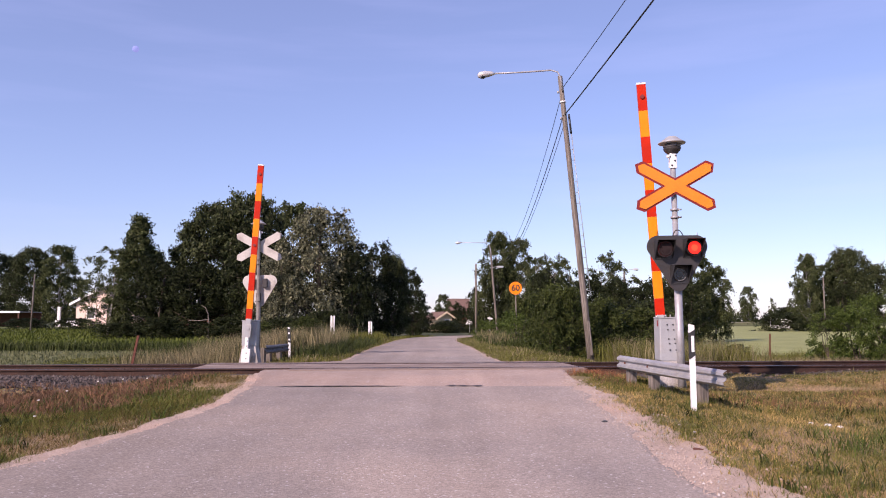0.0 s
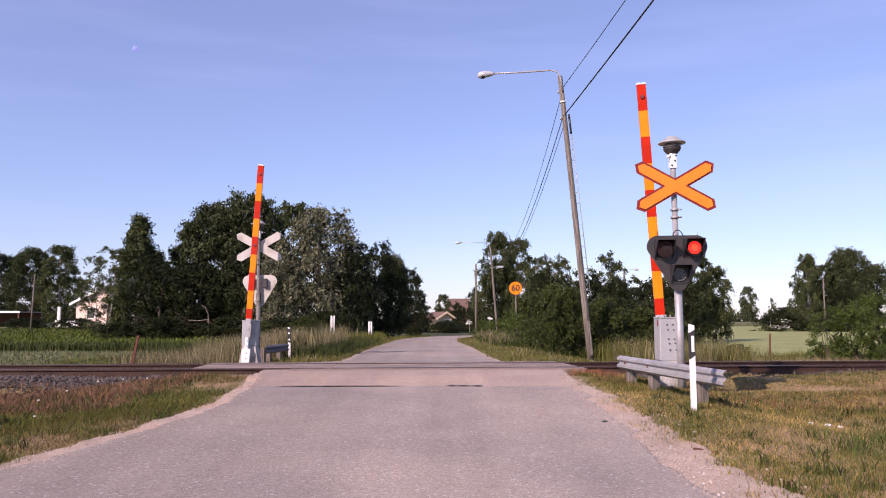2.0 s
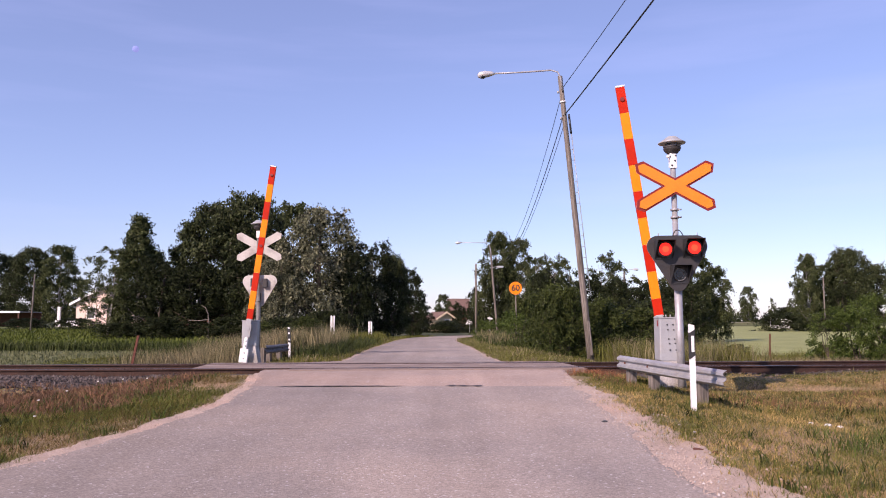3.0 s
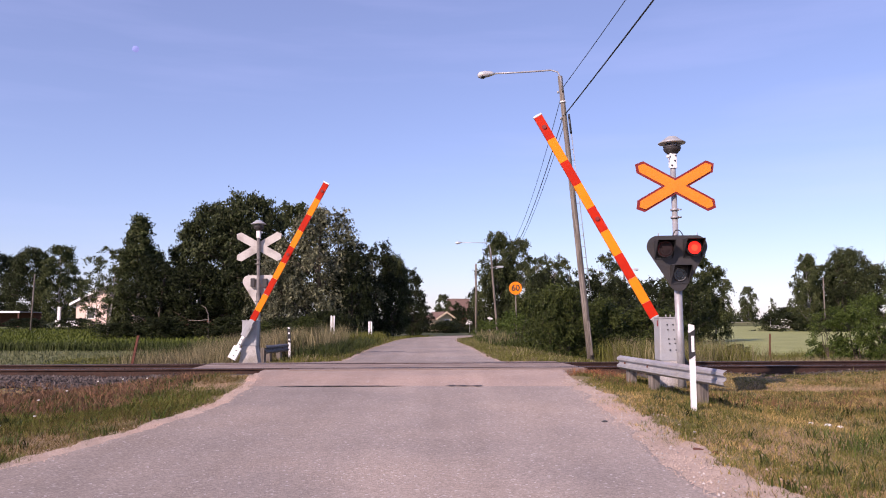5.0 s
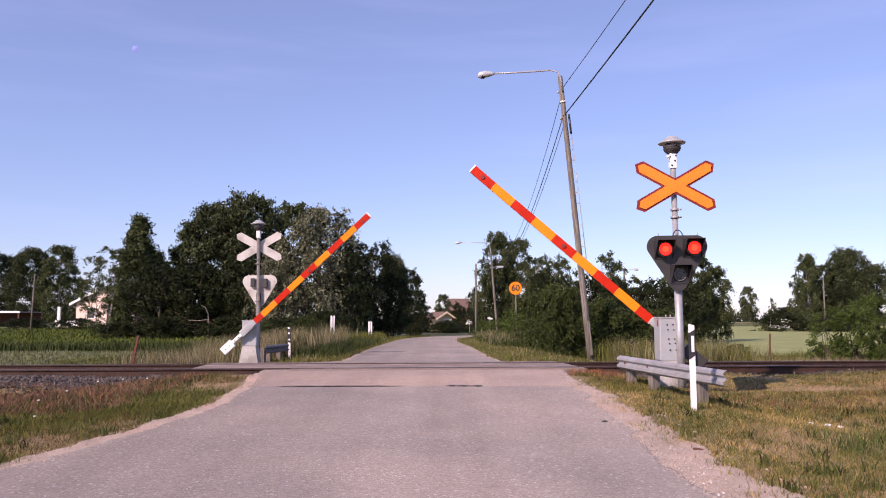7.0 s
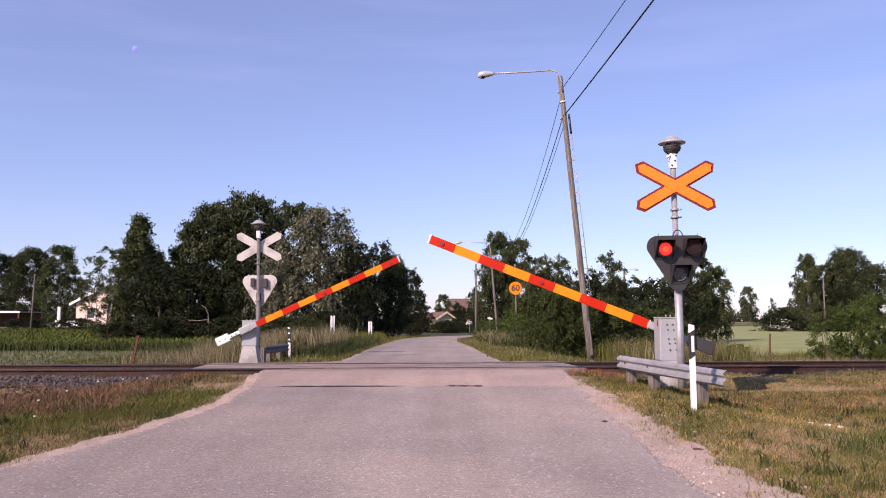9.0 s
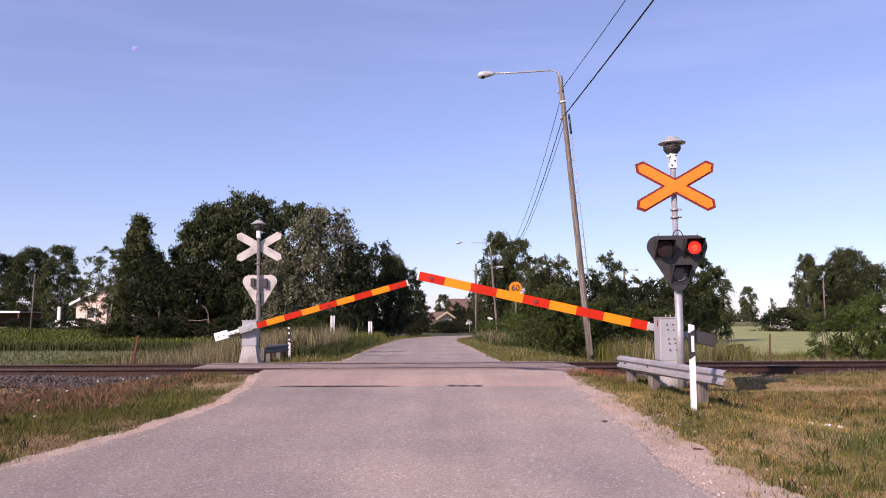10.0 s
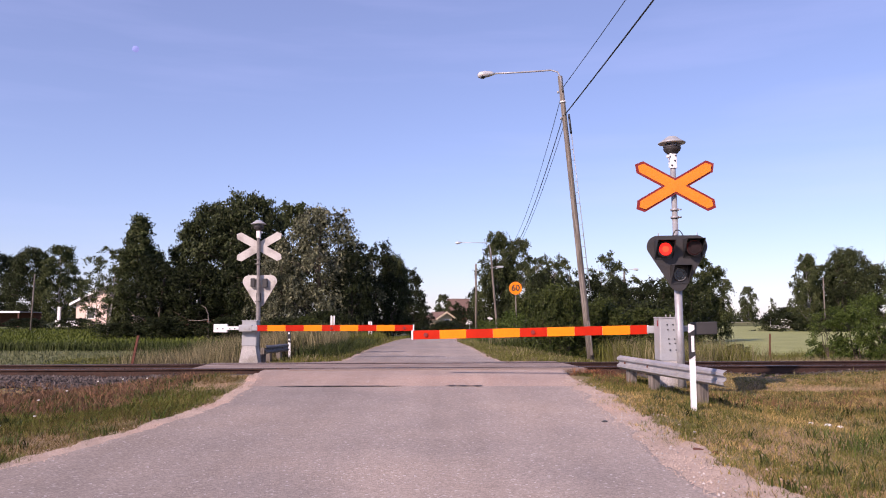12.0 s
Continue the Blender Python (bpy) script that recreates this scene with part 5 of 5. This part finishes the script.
# ---------------------------------------------------------------- houses beyond the fields
def house(m, w, d, wall_h, ridge, wall, roof, label, windows=(), trim="white"):
    """Gable towards -y; walls with thickness, roof slabs with eaves, verge boards, windows in their frames."""
    t = thing("house", m, label, "house")
    bm = slab(B(), [(-w / 2, -0.3), (w / 2, -0.3), (w / 2, wall_h), (0, ridge), (-w / 2, wall_h)], 0, d)
    part("wall", bm, M[wall], t)
    for s in (-1, 1):
        k = (ridge - wall_h) / (w / 2)
        e = w / 2 + 0.6
        out = [(0, ridge + 0.02), (s * e, ridge - k * e + 0.02), (s * e, ridge - k * e + 0.20), (0, ridge + 0.20)]
        rf = part("roof", slab(B(), out, -0.5, d + 0.5), M[roof], t)
        part("verge_board", slab(B(), [(0, ridge - 0.05), (s * e, ridge - k * e - 0.05), (s * e, ridge - k * e + 0.22), (0, ridge + 0.22)], -0.56, -0.503), M[trim], rf, "plain verge board")
    for x, z, ww, wh in windows:
        fr = part("window", box(B(), x, -0.03, z, ww + 0.2, 0.06, wh + 0.2), M["white"], t, "white window frame")
        part("pane", box(B(), x, -0.055, z, ww, 0.03, wh), M["glass"], fr, "dark glass pane")
    return t


house(pose(-40.4, 95, 0.15, 0, 0, -14), 8.2, 11, 2.9, 4.7, "wall_pink", "roof_grey", "pale pink wooden house with white verge boards", ((-2.0, 1.7, 1.0, 1.2), (1.6, 1.7, 1.2, 1.2)))
house(pose(0.35, 112, -0.5, 0, 0, 20), 1.9, 5, 1.9, 2.5, "wall_yellow", "roof_brown", "small pale yellow wooden house", ((0.3, 1.2, 0.6, 0.7),), "wall_yellow")
house(pose(1.2, 140, -0.5, 0, 0, -90), 7, 3.0, 3.3, 5.1, "wall_dark", "roof_brown", "house with a brown tiled roof behind trees", ((0.0, 1.7, 1.0, 1.2),), "roof_brown")
house(pose(-21.5, 78, -0.5, 0, 0, 90), 5, 7, 2.2, 2.7, "wall_dark", "roof_grey", "dark low wooden shed behind the trees", ((0.5, 1.4, 0.6, 0.7),))
tr = thing("terrace", pose(-43.6, 92.0, 0.1), "white low terrace wall with a post beside the house", "terrace")
part("wall", box(B(), 0, 0, 0.45, 2.6, 0.3, 0.8, 0.02), M["white"], tr)
part("post", box(B(), -0.9, 0, 1.6, 0.30, 0.28, 1.6, 0.02), M["white"], tr)
dl = thing("dead_tree", pose(-16.7, 56.5, -0.2), "pale dead tree with a bent broken limb", "tree")
part("trunk", tube(B(), [(0, 0, -0.4), (0.05, 0, 0.9), (-0.02, 0, 1.6), (-0.22, 0, 2.05), (-0.5, 0, 2.2)], [0.06, 0.05, 0.04, 0.03, 0.015], 8), M["pole"], dl)
part("limb", tube(B(), [(0.0, 0, 1.2), (-0.6, 0.1, 1.12), (-1.5, 0.2, 1.15)], [0.04, 0.035, 0.02], 7), M["pole"], dl)
sh = thing("carport", pose(-51.5, 90, -0.45), "low open carport with a white fascia", "carport")
part("roof", box(B(), 0, 2, 2.35, 7.5, 5, 0.12), M["roof_grey"], sh)
part("fascia", box(B(), 0, -0.53, 2.35, 7.6, 0.05, 0.22), M["white"], sh, "white fascia board")
for x in (-3.6, 0, 3.6):
    part("post", box(B(), x, -0.4, 1.1, 0.14, 0.14, 2.4), M["wall_dark"], sh)
part("rear_wall", box(B(), 0, 4.4, 1.1, 7.4, 0.15, 2.4), M["wall_dark"], sh)
gh = thing("outbuilding", pose(48.2, 112, -0.5), "small white outbuilding beyond the field", "outbuilding")
part("wall", box(B(), 0, 1, 0.9, 2.4, 2.4, 1.9), M["white"], gh)
part("roof", box(B(), 0, 1, 1.92, 2.8, 2.8, 0.12), M["roof_grey"], gh)


# ---------------------------------------------------------------- far road, small things
fr = B()
rows = [(12 + 6 * k, 128 + 0.6 * k, float(ground_z(12 + 6 * k, 128 + 0.6 * k)) + 0.55) for k in range(20)]
lo = [fr.verts.new((x, y - 4, z - 0.6)) for x, y, z in rows]
a = [fr.verts.new((x, y - 2, z)) for x, y, z in rows]
c = [fr.verts.new((x, y + 3, z)) for x, y, z in rows]
hi = [fr.verts.new((x, y + 6, z - 0.7)) for x, y, z in rows]
for p, q in ((lo, a), (a, c), (c, hi)):
    for k in range(len(rows) - 1):
        fr.faces.new((p[k], p[k + 1], q[k + 1], q[k]))
far_me = mesh_of("far_road", fr, M["asphalt"], M["far_soil"])
for p in far_me.polygons:
    p.material_index = 0 if abs(p.normal.z) > 0.99 else 1
tagged(new("far_road", far_me), "pale country road on a low bank beyond the field", "road", kind="structure")

moon = B()
bmesh.ops.create_uvsphere(moon, u_segments=24, v_segments=12, radius=17)
far_moon = new("moon", mesh_of("moon", moon, M["moon"]))
far_moon.location = (-1597, 4000, 1407)
tagged(far_moon, "pale daytime moon in a blue sky", "moon", kind="structure")

# unseen box, added out of view to throw a shadow on the left verge
caster = thing("relay_hut", pose(-6.40, 7.0, -0.5), "unseen grey box added to cast a shadow on the left verge", "relay hut")
part("body", box(B(), 0, 0, 0.6, 1.2, 1.8, 1.2, 0.02), M["cabinet"], caster)
part("roof", box(B(), 0, 0, 1.23, 1.3, 1.9, 0.06, 0.01), M["galv"], caster)
part("door", box(B(), 0.605, 0, 0.6, 0.02, 0.8, 1.0, 0.004), M["cabinet"], caster)


def pebble(name, x, y, r, material, label, category, flat=0.5):
    bm = B()
    bmesh.ops.create_icosphere(bm, subdivisions=2, radius=r)
    for v in bm.verts:
        v.co *= 1 + 0.35 * noise.noise(v.co * (2.0 / r) + Vector((x * 7, y * 7, 0)))
        v.co.z *= flat
    ob = new(name, mesh_of(name, bm, M[material]))
    ob.location = (x, y, max(float(ground_z(x, y)), float(road_z(y)) - 0.02 if -3.5 < x < 1.9 else -9) + r * flat * 0.6 + 0.02 * (-3.5 < x < 1.9))
    return tagged(ob, label, category)


def grit(name, x, y, size, material, label):
    """Loose crushed stone strewn where x and y say."""
    n = len(x)
    tet = np.array([(1, 0, -0.3), (-0.5, 0.87, -0.3), (-0.5, -0.87, -0.3), (0, 0, 0.8)])
    fac = np.array([(0, 1, 3), (1, 2, 3), (2, 0, 3), (0, 2, 1)])
    a = RNG.uniform(0, 6.28, n)
    r = size * RNG.uniform(0.4, 1.4, n)
    v = tet[None] * RNG.uniform(0.6, 1.2, (n, 4, 1)) * r[:, None, None]
    ca, sa = np.cos(a)[:, None], np.sin(a)[:, None]
    v = np.stack([v[..., 0] * ca - v[..., 1] * sa, v[..., 0] * sa + v[..., 1] * ca, v[..., 2]], -1)
    v += np.stack([x, y, np.maximum(ground_z(x, y) + 0.012, np.where((x > road_edges(y)[0] - 0.2) & (x < road_edges(y)[1] + 0.3), road_z(y) + 0.012, -9))], -1)[:, None]
    ob = new(name, sheet(name, v.reshape(-1, 3), (fac[None] + 4 * np.arange(n)[:, None, None]).reshape(-1, 3), [material]))
    return tagged(ob, label, "gravel", kind="stuff")


gy_ = 4.6 + 8.0 * RNG.uniform(0, 1, 2000) ** 1.4
grit("loose_gravel", road_edges(gy_)[1] + np.abs(RNG.normal(0, 0.38, 2000)) - 0.12, gy_, 0.0075, M["gravel"], "loose pinkish grit along the asphalt edge")
gy_ = 4.6 + 8.0 * RNG.uniform(0, 1, 450) ** 1.2
grit("loose_gravel", road_edges(gy_)[1] + np.abs(RNG.normal(0, 0.40, 450)) - 0.05, gy_, 0.010, M["concrete"], "loose grey grit along the asphalt edge")
gy_ = RNG.uniform(6.0, 13.5, 900)
grit("loose_gravel", road_edges(gy_)[0] + RNG.normal(-0.05, 0.09, 900), gy_, 0.008, M["gravel"], "loose pinkish grit along the grassy edge")

pebble("stone", 1.72, 8.55, 0.032, "black", "small dark stone lying on the asphalt", "stone")
pebble("brick_shard", 2.27, 7.18, 0.055, "rust", "reddish brick shard in the roadside gravel", "brick shard", 0.35)
pebble("brick_shard", 2.40, 7.10, 0.03, "rust", "reddish brick shard in the roadside gravel", "brick shard", 0.4)
for x, y, r in ((4.60, 9.6, 0.045), (4.72, 9.55, 0.035), (4.45, 9.72, 0.03)):
    pebble("stone", x, y, r, "white", "pale limestone lump in the grass", "stone", 0.45)
for k in range(90):
    y = RNG.uniform(5.2, 11)
    x = ri(y) + RNG.uniform(0.0, 0.75)
    pebble("stone", x, y, RNG.uniform(0.008, 0.022), ("concrete", "gravel", "stone")[k % 3], "small loose stone in the roadside gravel", "stone", 0.6)

# daisies in the left verge
for k in range(10):
    x, y = RNG.uniform(-6.0, -4.2), RNG.uniform(7.6, 13)
    t = thing("daisy", pose(x, y, float(ground_z(x, y)), 0, 0, 40 * k), "small white flower head in the verge", "flower", "verge flowers")
    part("stem", tube(B(), [(0, 0, -0.02), (0.01, 0, 0.14)], 0.003, 5), M["grass"], t)
    part("petals", lathe(B(), [(0.006, 0.135), (0.017, 0.142), (0.015, 0.147), (0.006, 0.149)], 9), M["petal"], t)


# ---------------------------------------------------------------- what moves
def motions():
    # both booms come down; degrees above level
    right = [(0.0, 86.7), (2.55, 86.7), (2.75, 85.0), (3.0, 81.8), (3.2, 79.7), (5.0, 61.4), (5.5, 56.3), (6.0, 51.3), (6.5, 46.4), (7.0, 41.5), (9.0, 21.8), (9.5, 17.2), (10.0, 12.7), (10.5, 8.1), (11.0, 3.6), (11.3, 1.05), (11.6, -1.15), (11.75, -1.4), (12.0, -1.45)]
    left = [(0.0, 86.7), (2.55, 86.7), (2.75, 85.1), (3.0, 82.3), (3.2, 80.3), (5.0, 62.5), (5.5, 57.8), (6.0, 53.1), (6.5, 48.3), (7.0, 43.6), (9.0, 24.7), (9.5, 20.4), (10.0, 15.9), (10.5, 11.4), (11.0, 7.0), (11.3, 4.3), (11.6, 1.55), (11.8, 0.4), (12.0, 0.1)]
    walk(boom_r, [(t, pose(*PIVOT_R, 0, a, YAW_R)) for t, a in right])
    walk(boom_l, [(t, pose(*PIVOT_L, 0, -a, 0)) for t, a in left])
    # the two red lamps of each signal flash in turn, one coming up just before the other goes out
    half = 0.3625
    for pair in (flash_r, flash_l):
        for k, (ob, at) in enumerate(pair):
            angle = 180 if k == 0 else 0
            rows = [(0.0, angle)]
            for i in range(33):
                coming = (i % 2 == 0) == (k == 0)
                done = math.ceil((0.10 + half * i + (-0.03 if coming else 0.02)) * 10 - 1e-6) / 10
                if done > 11.95:
                    break
                for k3 in range(4):
                    rows.append((done - 0.1 + k3 / 30, angle + 60 * k3))
                angle += 180
            rows.append((12.0, angle))
            walk(ob, [(t, pose(*at, 0, 0, a)) for t, a in rows])


motions()
